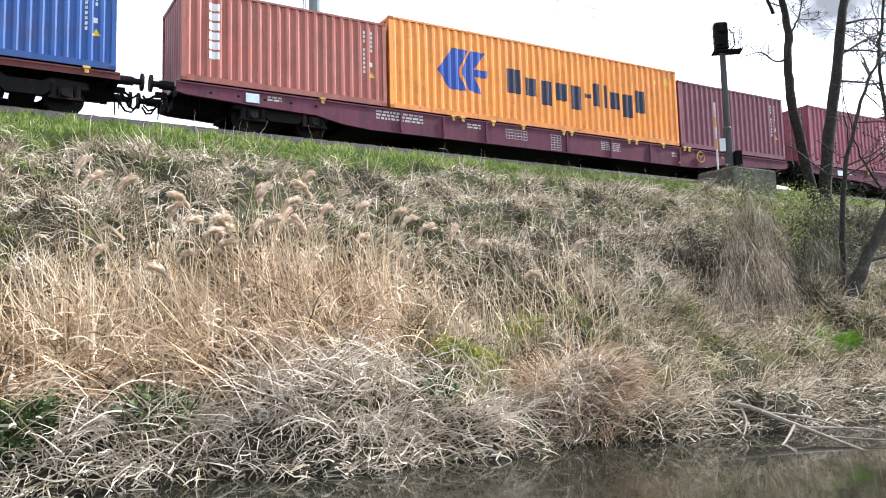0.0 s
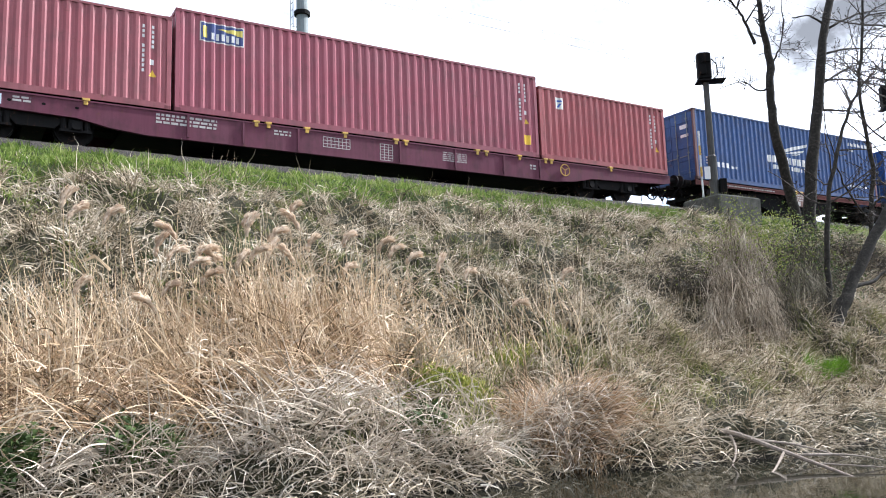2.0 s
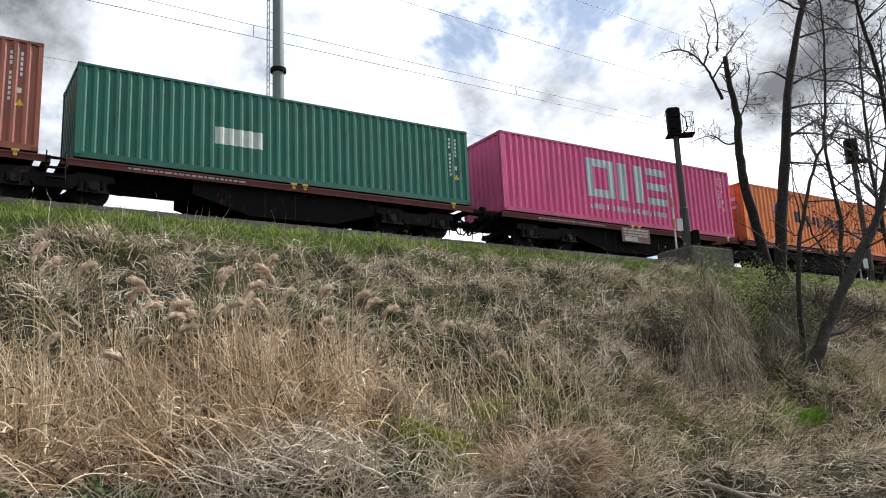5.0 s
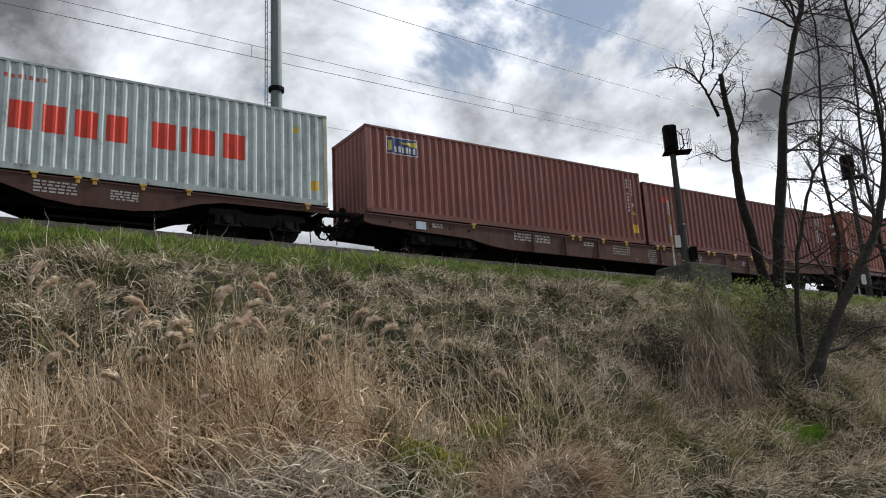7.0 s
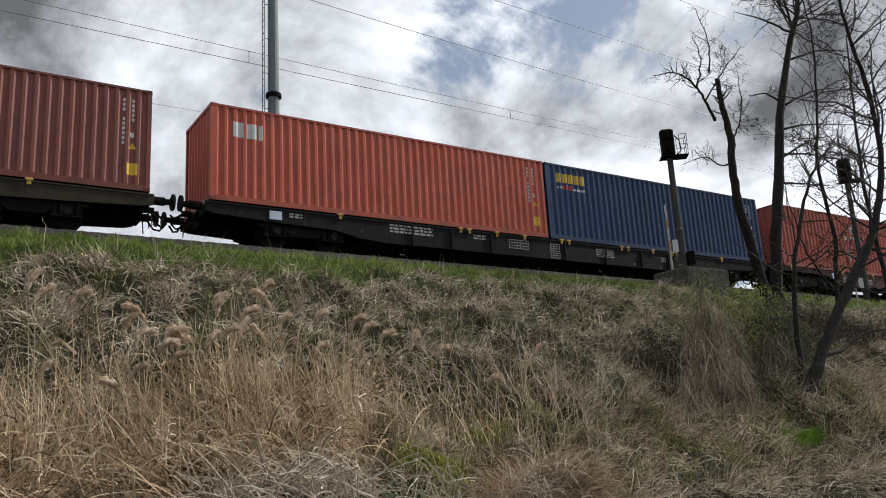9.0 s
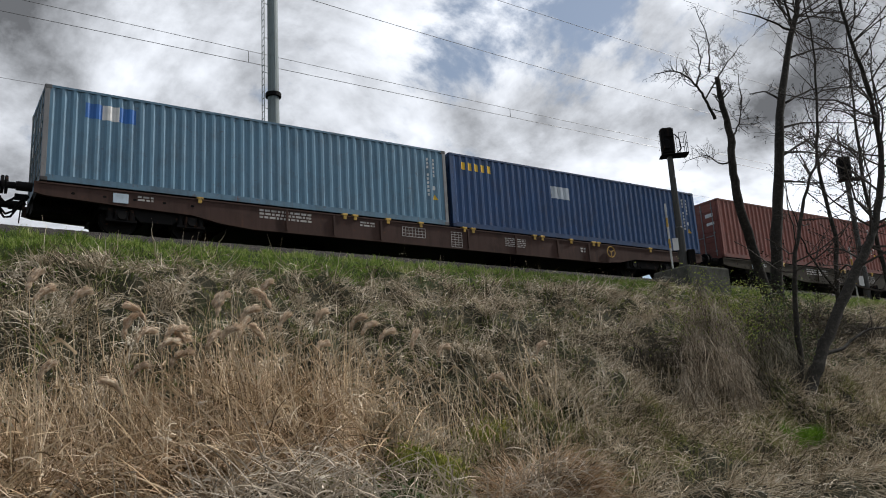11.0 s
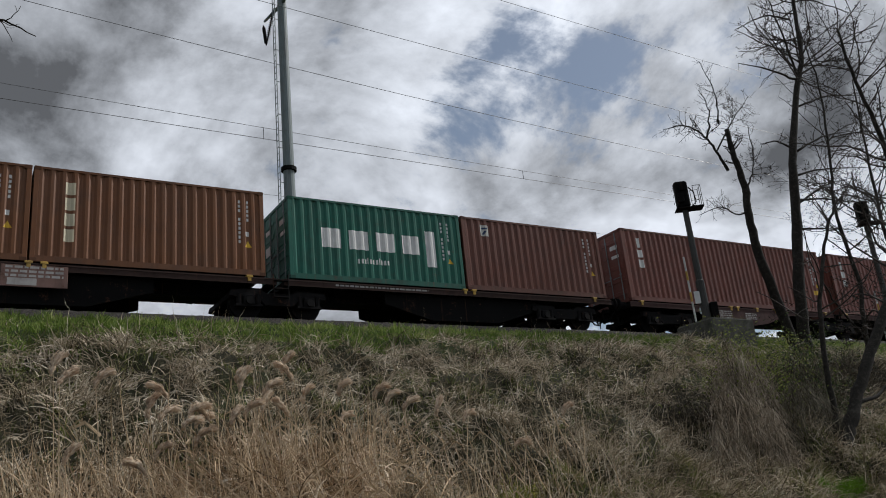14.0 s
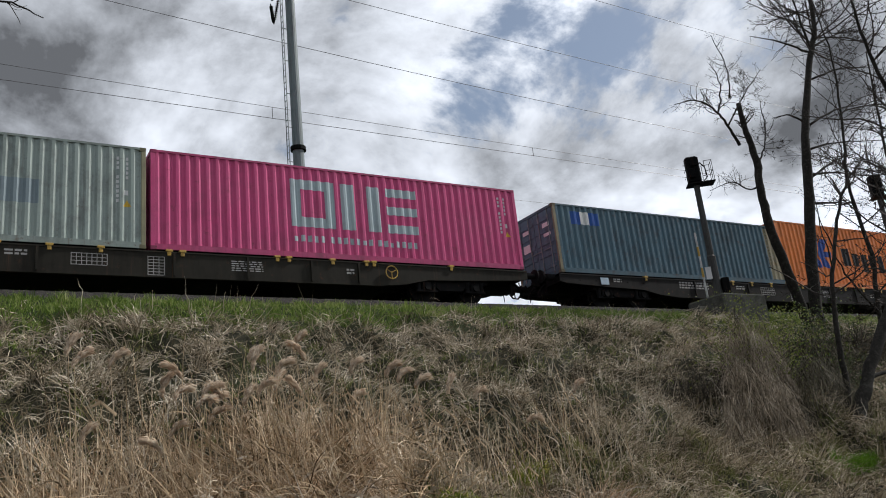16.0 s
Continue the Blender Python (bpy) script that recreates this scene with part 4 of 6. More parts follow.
    mark(s2, strokes("uru", 0.8, 1.94, 0.14, 0.18, 0.05, 0.02), (0.6, 0.05, 0.04), "red_strokes", "small red strokes")
    c1 = plain_box(-206.13, L40, HIGH, (0.50, 0.095, 0.05), "bright orange-red long steel container with a white name mark", sticker=True)
    mark(c1, strokes("rub", 0.61, 1.96, 0.4, 0.46, 0.12, 0.01), (0.6, 0.62, 0.6), "name_strokes", "white painted strokes")
    rigid_wagon(-232.2, (0.04, 0.034, 0.022), 11, words["b"])
    plain_box(-219.92, L40, HIGH, (0.225, 0.06, 0.042), "brown-red long steel container", sticker=True)
    plain_box(-232.2, L40, LOW, BROWN, "dull brown long steel container", True)
    rigid_wagon(-258.25, brown_w, 12, words["b"])
    s3 = plain_box(-245.9, L40, LOW, (0.014, 0.058, 0.16), "navy blue long steel container with a yellow name mark")
    mark(s3, strokes("ddddd", 0.45, 2.05, 0.22, 0.36, 0.08, 0.05), (0.7, 0.45, 0.03), "name_strokes", "yellow painted strokes")
    mark(s3, [rect(4.4, 1.5, 5.3, 1.95)], (0.45, 0.5, 0.55), "name_board", "pale name board")
    m1 = plain_box(-258.25, L40, LOW, STEELBLUE, "steel-blue long container with a blue and white name board", True, post=(0.2, 0.2, 0.2))
    mark(m1, [rect(0.98, 1.84, 1.4, 2.25), rect(1.82, 1.84, 2.25, 2.25)], (0.02, 0.13, 0.42), "name_board", "blue and white name board")
    mark(m1, [rect(1.4, 1.84, 1.82, 2.25)], W_, "name_board_middle", "white middle of the name board")
    rigid_wagon(-284.2, (0.06, 0.042, 0.032), 13, words["b"])
    c2 = plain_box(-265.87, L20, LOW, (0.014, 0.045, 0.10), "dark navy short steel container with white painted strokes")
    mark(c2, strokes("lur", 0.98, 1.05, 0.62, 0.48, 0.14, 0.05) + strokes("lru", 3.2, 1.05, 0.6, 0.48, 0.14, 0.04), W_, "name_strokes", "heavy white painted strokes")
    for pts in ([(1.78, 1.74), (2.05, 1.98), (2.45, 2.14), (3.04, 2.2)], [(3.03, 0.4), (3.6, 0.44), (4.05, 0.56), (4.4, 0.8)]):
        mark(c2, [[a, b, (b[0], b[1] + 0.09), (a[0], a[1] + 0.09)] for a, b in zip(pts, pts[1:])], W_, "sweep", "white painted sweep")
    orange_box(-278.15, HIGH, (0.012, 0.012, 0.016), False, (0.84, 0.25, 0.05))
    b2 = plain_box(-284.2, L20, LOW, UMBER, "dark brown short steel container with a blue name board")
    flag_block(b2, 0.6, 1.72, 1.14, 0.54)
    articulated_wagon(-310.95, (0.075, 0.04, 0.036), 14, True, words["d"])
    for u, d in ((-297.93, False), (-310.95, True)):
        t = plain_box(u, L40, HIGH, (0.185, 0.06, 0.042), "dark rust-brown long steel container with three white upright strokes", d)
        mark(t, [rect(0.76, 2.16, 0.94, 2.54), rect(0.72, 1.76, 0.99, 2.06), rect(0.72, 1.34, 0.99, 1.66)], W_, "name_strokes", "column of white painted bars")
        mark(t, [rect(L40 - 0.9, 0.8, L40 - 0.45, 1.0)], Y_, "warning_label", "yellow label")
    articulated_wagon(-337.3, (0.05, 0.03, 0.025), 15, False, words["a"])
    f2 = plain_box(-318.25, L20, LOW, (0.145, 0.05, 0.031), "rust-brown short steel container with a small dark board")
    small_board(f2, 0.75, 1.95, 0.36, 0.4, (0.5, 0.5, 0.46), (0.02, 0.04, 0.1))
    green_box(-324.4, True)
    g2 = plain_box(-331.2, L20, LOW, (0.17, 0.062, 0.018), "brown short steel container with pale upright strokes")
    mark(g2, [p for i, c in enumerate("rrur") for p in strokes(c, 0.72, 1.88 - i * 0.43, 0.32, 0.34, 0.075, 0)], (0.6, 0.54, 0.38), "name_strokes", "column of cream painted strokes")
    plain_box(-337.3, L20, LOW, (0.172, 0.064, 0.019), "brown short steel container with rusty red doors", True)
    rigid_wagon(-363.2, (0.022, 0.02, 0.018), 16, words["k"])
    orange_box(-351.0, HIGH, (0.012, 0.012, 0.014), False, (0.84, 0.235, 0.045))
    m2 = plain_box(-363.2, L40, LOW, (0.075, 0.145, 0.185), "weathered grey-blue long container with scraped folds", True, post=(0.26, 0.22, 0.13), dirt=0.6, rust=0.2)
    mark(m2, [rect(0.79, 1.85, 1.23, 2.34), rect(1.67, 1.85, 2.11, 2.34)], (0.02, 0.09, 0.36), "name_board", "blue and white name board")
    mark(m2, [rect(1.23, 1.85, 1.67, 2.34)], W_, "name_board_middle", "white middle of the name board")
    mark(m2, [rect(L40 - 0.85, 0.2, L40 - 0.14, 2.45)], (0.36, 0.31, 0.2), "worn_panel", "pale rusty end panel")
    rigid_wagon(-389.3, (0.03, 0.027, 0.02), 17, words["b"])
    pink_box(-377.0)
    g3 = plain_box(-389.3, L40, HIGH, (0.34, 0.40, 0.36), "pale grey-green long steel container with a darker patch", post=(0.3, 0.28, 0.16), dirt=0.5)
    mark(g3, [rect(8.0, 1.05, 9.6, 1.7)], (0.22, 0.28, 0.3), "worn_patch", "darker blue-grey patch")


build_train()


def train_way(t):
    return 23.41 * t + 0.0262 * t * t


def motions():
    for thing, u, y, z in MOVING:
        walk(thing, [(float(t), pose(u + train_way(t), y, z)) for t in range(17)])


# ---------- signals, mast and wires ----------
CONCRETE = rough_stuff("concrete", [(0.3, (0.03, 0.032, 0.024)), (0.5, (0.085, 0.084, 0.07)), (0.72, (0.17, 0.165, 0.145))], 3.0, 0.9, 0.35, 0.01)
BARK = rough_stuff("bark", [(0.3, (0.007, 0.006, 0.005)), (0.52, (0.022, 0.019, 0.015)), (0.74, (0.085, 0.08, 0.064))], 9.0, 0.95, 0.8, 0.02)
TWIG = rough_stuff("twig", [(0.3, (0.018, 0.015, 0.012)), (0.7, (0.07, 0.058, 0.047))], 12.0, 0.9, 0.2, 0.004)
DEADWOOD = rough_stuff("dead_wood", [(0.3, (0.10, 0.075, 0.055)), (0.7, (0.34, 0.29, 0.24))], 14.0, 0.9, 0.4, 0.006)


def signal_block():
    b = Mesh()
    b.box(22.55, 24.75, 18.55, 20.2, 5.9, 7.28, 0.05)
    b.box(22.0, 22.6, 19.2, 20.2, 5.9, 6.95, 0.04)
    ob = part("foundation_block", b, CONCRETE)
    tagged(ob, "weathered grey concrete foundation block on the embankment crest", "foundation")
    rng = random.Random(5)
    moss = Mesh()
    for i in range(700):
        x, y = rng.uniform(22.6, 24.7), rng.uniform(18.6, 20.1)
        h = rng.uniform(0.02, 0.13)
        a = rng.uniform(0, 6.28)
        moss.face_set([(x, y, 7.275), (x + 0.02 * math.cos(a), y + 0.02 * math.sin(a), 7.275), (x + rng.uniform(-0.06, 0.06), y + rng.uniform(-0.06, 0.06), 7.28 + h)], [(0, 1, 2)])
    m = part("moss", moss, blades("moss", [(0.1, (0.03, 0.04, 0.015)), (0.5, (0.10, 0.10, 0.04)), (0.9, (0.2, 0.17, 0.09))]))
    tagged(m, "moss and dry grass on the concrete block", "moss", kind="stuff")


def light_signal(x, y, z0, z1, turn, label):
    ob = new("railway_signal")
    tagged(ob, label, "railway signal", "light signals beside the track")
    ob.matrix_basis = pose(x, y, z0, 0, 0, turn)
    h = z1 - z0
    grey = coat((0.075, 0.075, 0.07), 0.6, 0.5, 0.25)
    part("post", Mesh().tube([(0, 0, 0), (0, 0, 1.6), (0, 0, 1.65), (0, 0, h)], [0.155, 0.155, 0.12, 0.105], 12), grey, ob, "grey painted steel post")
    part("base_box", Mesh().box(0.16, 0.42, -0.2, 0.12, 0.1, 0.75, 0.02), DARK, ob, "black cable box")
    part("number_plate", Mesh().box(-0.33, -0.13, -0.19, -0.17, 0.75, 1.2, 0.004), WHITE, ob, "small white plate")
    pole = Mesh().tube([(-0.38, 0.1, -0.1), (-0.38, 0.1, 2.6)], 0.035, 8)
    part("marker_pole", pole, WHITE, ob, "thin white marker pole")
    for a in (0.9, 1.7):
        part("marker_band", Mesh().tube([(-0.38, 0.1, a), (-0.38, 0.1, a + 0.35)], 0.039, 8), YELLOW, ob, "yellow band")
    head = Mesh()
    head.box(-0.27, 0.21, -0.2, 0.16, h + 0.1, h + 1.12, 0.05)
    head.box(-0.24, 0.2, 0.16, 0.28, h + 0.2, h + 1.1, 0.03)
    head.box(-0.22, 0.0, -0.27, -0.2, h + 0.25, h + 0.62, 0.02)
    head.box(-0.12, 0.18, -0.25, -0.2, h + 0.72, h + 1.05, 0.02)
    hd = part("signal_head", head, DARK, ob, "black signal head")
    for dz in (0.3, 0.58, 0.86):
        for dx in (-0.17, 0.12):
            hood = Mesh()
            r = 0.1
            for a0 in np.linspace(-0.3, math.pi + 0.3, 10)[:-1]:
                a1 = a0 + (math.pi + 0.6) / 9
                p = [(dx + r * math.cos(a), yy, h + dz + 0.12 + r * math.sin(a)) for a, yy in ((a0, 0.27), (a1, 0.27), (a1, 0.4), (a0, 0.4))]
                hood.face_set(p, [(0, 1, 2, 3)])
            part("lamp_hood", hood, DARK, hd)
    deck = Mesh().box(-0.34, 0.66, -0.28, 0.28, h + 0.02, h + 0.06)
    part("platform", deck, STEEL, ob, "steel grating platform")
    rails = Mesh()
    for px, py in ((0.64, -0.26), (0.64, 0.0), (0.64, 0.26), (0.36, -0.26), (0.36, 0.26)):
        rails.tube([(px, py, h + 0.06), (px, py, h + 0.85)], 0.011, 5)
    for z in (0.45, 0.85):
        rails.tube([(0.36, -0.26, h + z), (0.64, -0.26, h + z), (0.64, 0.26, h + z), (0.36, 0.26, h + z)], 0.011, 5)
    part("guard_rail", rails, STEEL, ob, "thin steel guard rail cage")
    part("cable", Mesh().tube([(0.26, 0.0, h + 0.9), (0.42, 0.0, h + 0.7), (0.46, 0.0, h + 0.3), (0.2, 0.0, h + 0.05)], 0.022, 6), DARK, ob, "black cable")
    return ob


signal_block()
light_signal(23.35, 19.4, 7.26, 11.62, -38, "dark railway light signal on a grey post, seen from behind")
second = light_signal(35.2, 19.45, 6.6, 12.25, -38, "dark railway light signal on a grey post behind bare branches")


def power_mast(x, y):
    ob = tagged(new("line_mast"), "tall tapered grey-green steel power line mast with a ladder", "mast")
    ob.matrix_basis = pose(x, y, CREST_Z)
    h = 21.5
    steel = coat((0.17, 0.21, 0.21), 0.55, 0.4, 0.06)
    part("pole", Mesh().tube([(0, 0, -0.3), (0, 0, 9.6), (0, 0, h)], [0.30, 0.235, 0.19], 16), steel, ob)
    part("footing", Mesh().tube([(0, 0, -0.4), (0, 0, 0.35)], 0.62, 16), CONCRETE, ob, "round concrete footing")
    part("collar", Mesh().tube([(0, 0, 9.55), (0, 0, 9.72)], 0.33, 16), DARK, ob, "dark joint collar")
    lad = Mesh()
    lad.tube([(-0.5, 0.1, 0.3), (-0.40, 0.1, h)], 0.02, 5)
    lad.tube([(-0.5, -0.16, 0.3), (-0.40, -0.16, h)], 0.02, 5)
    for i in range(int(h / 0.3)):
        z = 0.4 + i * 0.3
        dx = -0.5 + 0.1 * z / h
        lad.tube([(dx, -0.16, z), (dx, 0.1, z)], 0.014, 4)
    for z in np.arange(1.0, h, 1.6):
        lad.tube([(-0.48 + 0.1 * z / h, -0.03, z), (-0.15, -0.03, z)], 0.016, 4)
    part("ladder", lad, GALV, ob, "galvanised climbing ladder")
    arm = Mesh().tube([(0, 0, 17.9), (-0.1, 2.0, 18.2)], [0.09, 0.06], 8)
    arm.tube([(0, 0, 17.9), (0, -2.4, 18.2)], [0.09, 0.06], 8)
    part("cross_arm", arm, steel, ob)
    for a in (0.9, 2.3):
        ins = Mesh()
        top, low = Vector((-0.1, a - 0.1, 18.1)), Vector((-0.2, 1.62, 16.65))
        ins.tube([top, low], 0.03, 6)
        for i in range(14):
            c = top.lerp(low, 0.15 + i * 0.055)
            ins.tube([c, c + (low - top).normalized() * 0.03], 0.085, 8)
        part("insulator", ins, DARK, ob, "dark ribbed insulator string")


power_mast(12.05, 30.2)


def wire(y, z, sag, x0, x1, mid, r=0.022, label="thin grey overhead line wire"):
    """A wire along the track; it hangs lowest at mid."""
    span = 45.0
    pts = []
    for i in range(61):
        x = x0 + (x1 - x0) * i / 60
        pts.append((x, y, z + sag * ((x - mid) / span) ** 2))
    ob = part("overhead_wire", Mesh().tube(pts, r, 5), coat((0.12, 0.12, 0.125), 0.5, 0.2, 0.05))
    return tagged(ob, label, "wire", "overhead wires")


wire(33.0, 19.05, 0.0, -80, 120, 20, 0.014)
wire(33.0, 19.52, 0.35, -80, 120, 36, 0.012)
wire(33.3, 16.4, 0.0, -80, 120, 20, 0.008)
for i in range(9):
    x = -18 + 15 * i
    tagged(part("wire_dropper", Mesh().tube([(x, 33.0, 19.05), (x, 33.0, 19.52 + 0.35 * ((x - 36) / 45) ** 2)], 0.014, 4), STEEL), "thin vertical wire dropper", "wire", "wire droppers")
wire(31.82, 21.6, 1.35, -60, 130, 47, 0.014)
wire(28.0, 22.2, 0.9, -60, 130, 47, 0.012)
wire(28.0, 26.2, 0.6, -60, 130, 47, 0.012)

# ---------- trees ----------


def wander(rng, a, d, length, n, bend, lift):
    """Points of a branch that starts at a towards d, wanders and turns up."""
    pts, p, d = [Vector(a)], Vector(a), Vector(d).normalized()
    for i in range(n):
        d = (d + Vector((rng.gauss(0, bend), rng.gauss(0, bend), rng.gauss(0, bend) + lift))).normalized()
        p = p + d * (length / n)
        pts.append(p.copy())
    return pts


def grow(rng, mesh, line, r0, r1, level, most, thick):
    """Side branches along a line, ever finer."""
    if level > most:
        return
    total = sum((b - a).length for a, b in zip(line, line[1:]))
    count = max(2, int(total * (3.2, 3.4, 4.6, 5.4)[level - 1] * thick))
    for i in range(count):
        w = rng.uniform(0.28 if level == 1 else 0.18, 1.0) * (len(line) - 1)
        j = min(int(w), len(line) - 2)
        a = line[j].lerp(line[j + 1], w - j)
        axis = (line[j + 1] - line[j]).normalized()
        side = axis.orthogonal().normalized()
        side.rotate(Matrix.Rotation(rng.uniform(0, 6.283), 3, axis))
        slant = rng.uniform(0.25, 0.75) if level == 1 else rng.uniform(0.5, 1.1)
        d = side + axis * slant
        rest = 1 - 0.65 * w / (len(line) - 1)
        size = total * rest * (0.42, 0.5, 0.5, 0.55)[level - 1] * rng.uniform(0.6, 1.1)
        size = min(size, (3.6, 1.6, 0.8, 0.4)[level - 1])
        if size < 0.12:
            continue
        n = (7, 5, 4, 3)[level - 1]
        pts = wander(rng, a, d, size, n, (0.16, 0.2, 0.22, 0.2)[level - 1], 0.05)
        r = (r0 + (r1 - r0) * w / (len(line) - 1)) * 0.48
        r = max(min(r, (0.037, 0.016, 0.0085, 0.0055)[level - 1]), 0.0042)
        tip = max(r * 0.4, 0.0042)
        mesh.tube(pts, [r + (tip - r) * q / n for q in range(n + 1)], 4 if level < 2 else 3, False)
        if level >= most - 1 and level > 1:
            for q in pts[1:]:
                if rng.random() < 0.5:
                    s = rng.uniform(0.012, 0.028)
                    e = q + Vector((rng.gauss(0, 0.02), rng.gauss(0, 0.02), rng.gauss(0, 0.02)))
                    mesh.face_set([e, e + Vector((s, 0, s * 1.6)), e + Vector((-s * 0.6, s, s * 2.2)), e + Vector((0, -s, s * 1.4))], [(0, 1, 2), (0, 2, 3), (0, 3, 1), (1, 3, 2)])
        grow(rng, mesh, pts, r, tip, level + 1, most, thick)


def smooth_line(points, n):
    """A softened line through a few given points."""
    p = [Vector(q) for q in points]
    p = [p[0] * 2 - p[1], *p, p[-1] * 2 - p[-2]]
    out = []
    for i in range(1, len(p) - 2):
        for s in range(n):
            t = s / n
            a, b, c, d = p[i - 1:i + 3]
            out.append(0.5 * (2 * b + (c - a) * t + (2 * a - 5 * b + 4 * c - d) * t * t + (3 * b - a - 3 * c + d) * t ** 3))
    return out + [p[-2]]


def bare_tree(seed, stems, label, most=4, thick=1.0):
    """stems: lines with a foot radius and a tip radius; each carries branches."""
    rng = random.Random(seed)
    ob = tagged(new("tree"), label, "tree", "bare trees on the bank")
    crown = Mesh()
    for line, r0, r1, bushy in stems:
        pts = smooth_line(line, 5)
        pts = [p + Vector((rng.gauss(0, 0.02), rng.gauss(0, 0.02), 0)) for p in pts]
        n = len(pts) - 1
        part("trunk" if r0 > 0.065 else "limb", Mesh().tube(pts, [(r0 + (r1 - r0) * i / n) * rng.uniform(0.93, 1.07) for i in range(n + 1)], 12).done("trunk", True), BARK, ob, "grey-brown rough bark")
        if bushy:
            grow(rng, crown, pts[int(n * (1 - bushy)):], r0 * 0.8, r1, 1, most, thick)
    part("crown", crown, TWIG, ob, "fine bare twigs with buds")
    return ob


def at(y, *pairs):
    """Points at the depth y from pairs of slopes, as seen from the eye."""
    return [(a * y, y, EYE[2] + b * y) for a, b in pairs]


YA, YB, YC, YD = 17.4, 17.7, 12.3, 12.5
bare_tree(11, [(at(YA, (1.455, 0.19), (1.43, 0.30), (1.396, 0.43), (1.394, 0.52), (1.398, 0.60), (1.386, 0.65), (1.383, 0.715)), 0.20, 0.085, 0.3),
               (at(YA, (1.358, 0.616), (1.337, 0.656), (1.308, 0.685), (1.255, 0.701), (1.185, 0.681)), 0.06, 0.012, 0.85),
               (at(YA, (1.313, 0.684), (1.338, 0.751), (1.322, 0.798)), 0.035, 0.01, 0.95),
               (at(YA, (1.336, 0.658), (1.419, 0.750), (1.484, 0.813)), 0.03, 0.01, 0.95),
               (at(YA, (1.392, 0.56), (1.42, 0.60), (1.45, 0.655), (1.46, 0.74)), 0.04, 0.012, 0.8),
               (at(YA, (1.396, 0.535), (1.36, 0.52), (1.31, 0.53), (1.24, 0.505)), 0.035, 0.008, 0.7),
               (at(YA, (1.36, 0.725), (1.37, 0.80), (1.345, 0.87)), 0.03, 0.01, 0.9)], "leaning bare tree with a broken top and fine twigs", 4, 2.6)
bare_tree(23, [(at(YB, (1.475, 0.19), (1.483, 0.288), (1.515, 0.422), (1.564, 0.58), (1.595, 0.692), (1.681, 0.88), (1.735, 0.99), (1.76, 1.16), (1.80, 1.32)), 0.25, 0.045, 0.5),
               (at(YB, (1.69, 0.90), (1.675, 1.02), (1.64, 1.15)), 0.06, 0.015, 0.9),
               (at(YB, (1.569, 0.575), (1.672, 0.592), (1.787, 0.597), (1.919, 0.621)), 0.05, 0.012, 0.92),
               (at(YB, (1.570, 0.568), (1.685, 0.625), (1.798, 0.659)), 0.05, 0.012, 0.92),
               (at(YB, (1.615, 0.702), (1.737, 0.759), (1.866, 0.794)), 0.05, 0.012, 0.92),
               (at(YB, (1.698, 0.915), (1.824, 0.979), (1.947, 1.032)), 0.05, 0.012, 0.92),
               (at(YB, (1.667, 0.825), (1.797, 0.877), (1.937, 0.905)), 0.05, 0.012, 0.92),
               (at(YB, (1.552, 0.508), (1.642, 0.517), (1.731, 0.524)), 0.05, 0.012, 0.92),
               (at(YB, (1.681, 0.898), (1.582, 0.904), (1.476, 0.896)), 0.05, 0.012, 0.92),
               (at(YB, (1.718, 1.073), (1.621, 1.057), (1.492, 0.987)), 0.05, 0.012, 0.92),
               (at(YB, (1.602, 0.704), (1.549, 0.715), (1.485, 0.697)), 0.05, 0.012, 0.92),
               (at(YB, (1.594, 0.639), (1.693, 0.667), (1.896, 0.702)), 0.05, 0.012, 0.92)], "tall bare alder with level side branches", 4, 0.95)
bare_tree(37, [(at(YC, (1.52, 0.05), (1.545, 0.08), (1.598, 0.14), (1.692, 0.24), (1.82, 0.364), (1.90, 0.45), (1.98, 0.62), (1.985, 0.80), (1.94, 0.95), (1.92, 1.10)), 0.19, 0.035, 0.85),
               (at(YC, (1.60, 0.135), (1.68, 0.15), (1.78, 0.19), (1.9, 0.2)), 0.06, 0.015, 0.6)], "dark leaning bare tree growing from the foot of the bank", 4, 1.0)
bare_tree(41, [(at(YD, (1.505, 0.06), (1.517, 0.127), (1.531, 0.244), (1.563, 0.355), (1.643, 0.502), (1.70, 0.57), (1.767, 0.627)), 0.085, 0.02, 0.8)], "thin crooked bare sapling", 4, 0.75)
bare_tree(67, [(at(16.0, (1.70, 0.12), (1.69, 0.25), (1.72, 0.40), (1.70, 0.55), (1.74, 0.72), (1.77, 0.9), (1.75, 1.05)), 0.10, 0.02, 0.85),
               (at(16.0, (1.695, 0.27), (1.62, 0.34), (1.58, 0.42), (1.56, 0.5)), 0.04, 0.012, 0.8)], "slim bare alder with many low branches", 4, 0.65)
bare_tree(71, [(at(18.3, (1.92, 0.18), (1.90, 0.35), (1.88, 0.55), (1.90, 0.75), (1.93, 0.95)), 0.12, 0.03, 0.8)], "bare tree with dark twigs by the signal", 4, 0.6)
bare_tree(53, [([(-3.4, 15.2, 3.4), (-3.2, 15.2, 6.0), (-2.8, 15.3, 8.5), (-2.3, 15.2, 11.0), (-2.0, 15.1, 13.5)], 0.15, 0.03, 0.4),
               ([(-2.75, 15.3, 8.6), (-1.6, 15.2, 10.0), (-0.5, 15.0, 10.8), (0.35, 15.0, 11.2), (1.05, 15.0, 11.0)], 0.05, 0.01, 0.5)], "bare tree reaching in over the bank", 4, 0.8)

# ---------- plants ----------
GX, GY = np.arange(-6, 60.01, 0.25), np.arange(8.6, 20.01, 0.2)
GZ = np.array([[ground_z(float(x), float(y)) for x in GX] for y in GY])


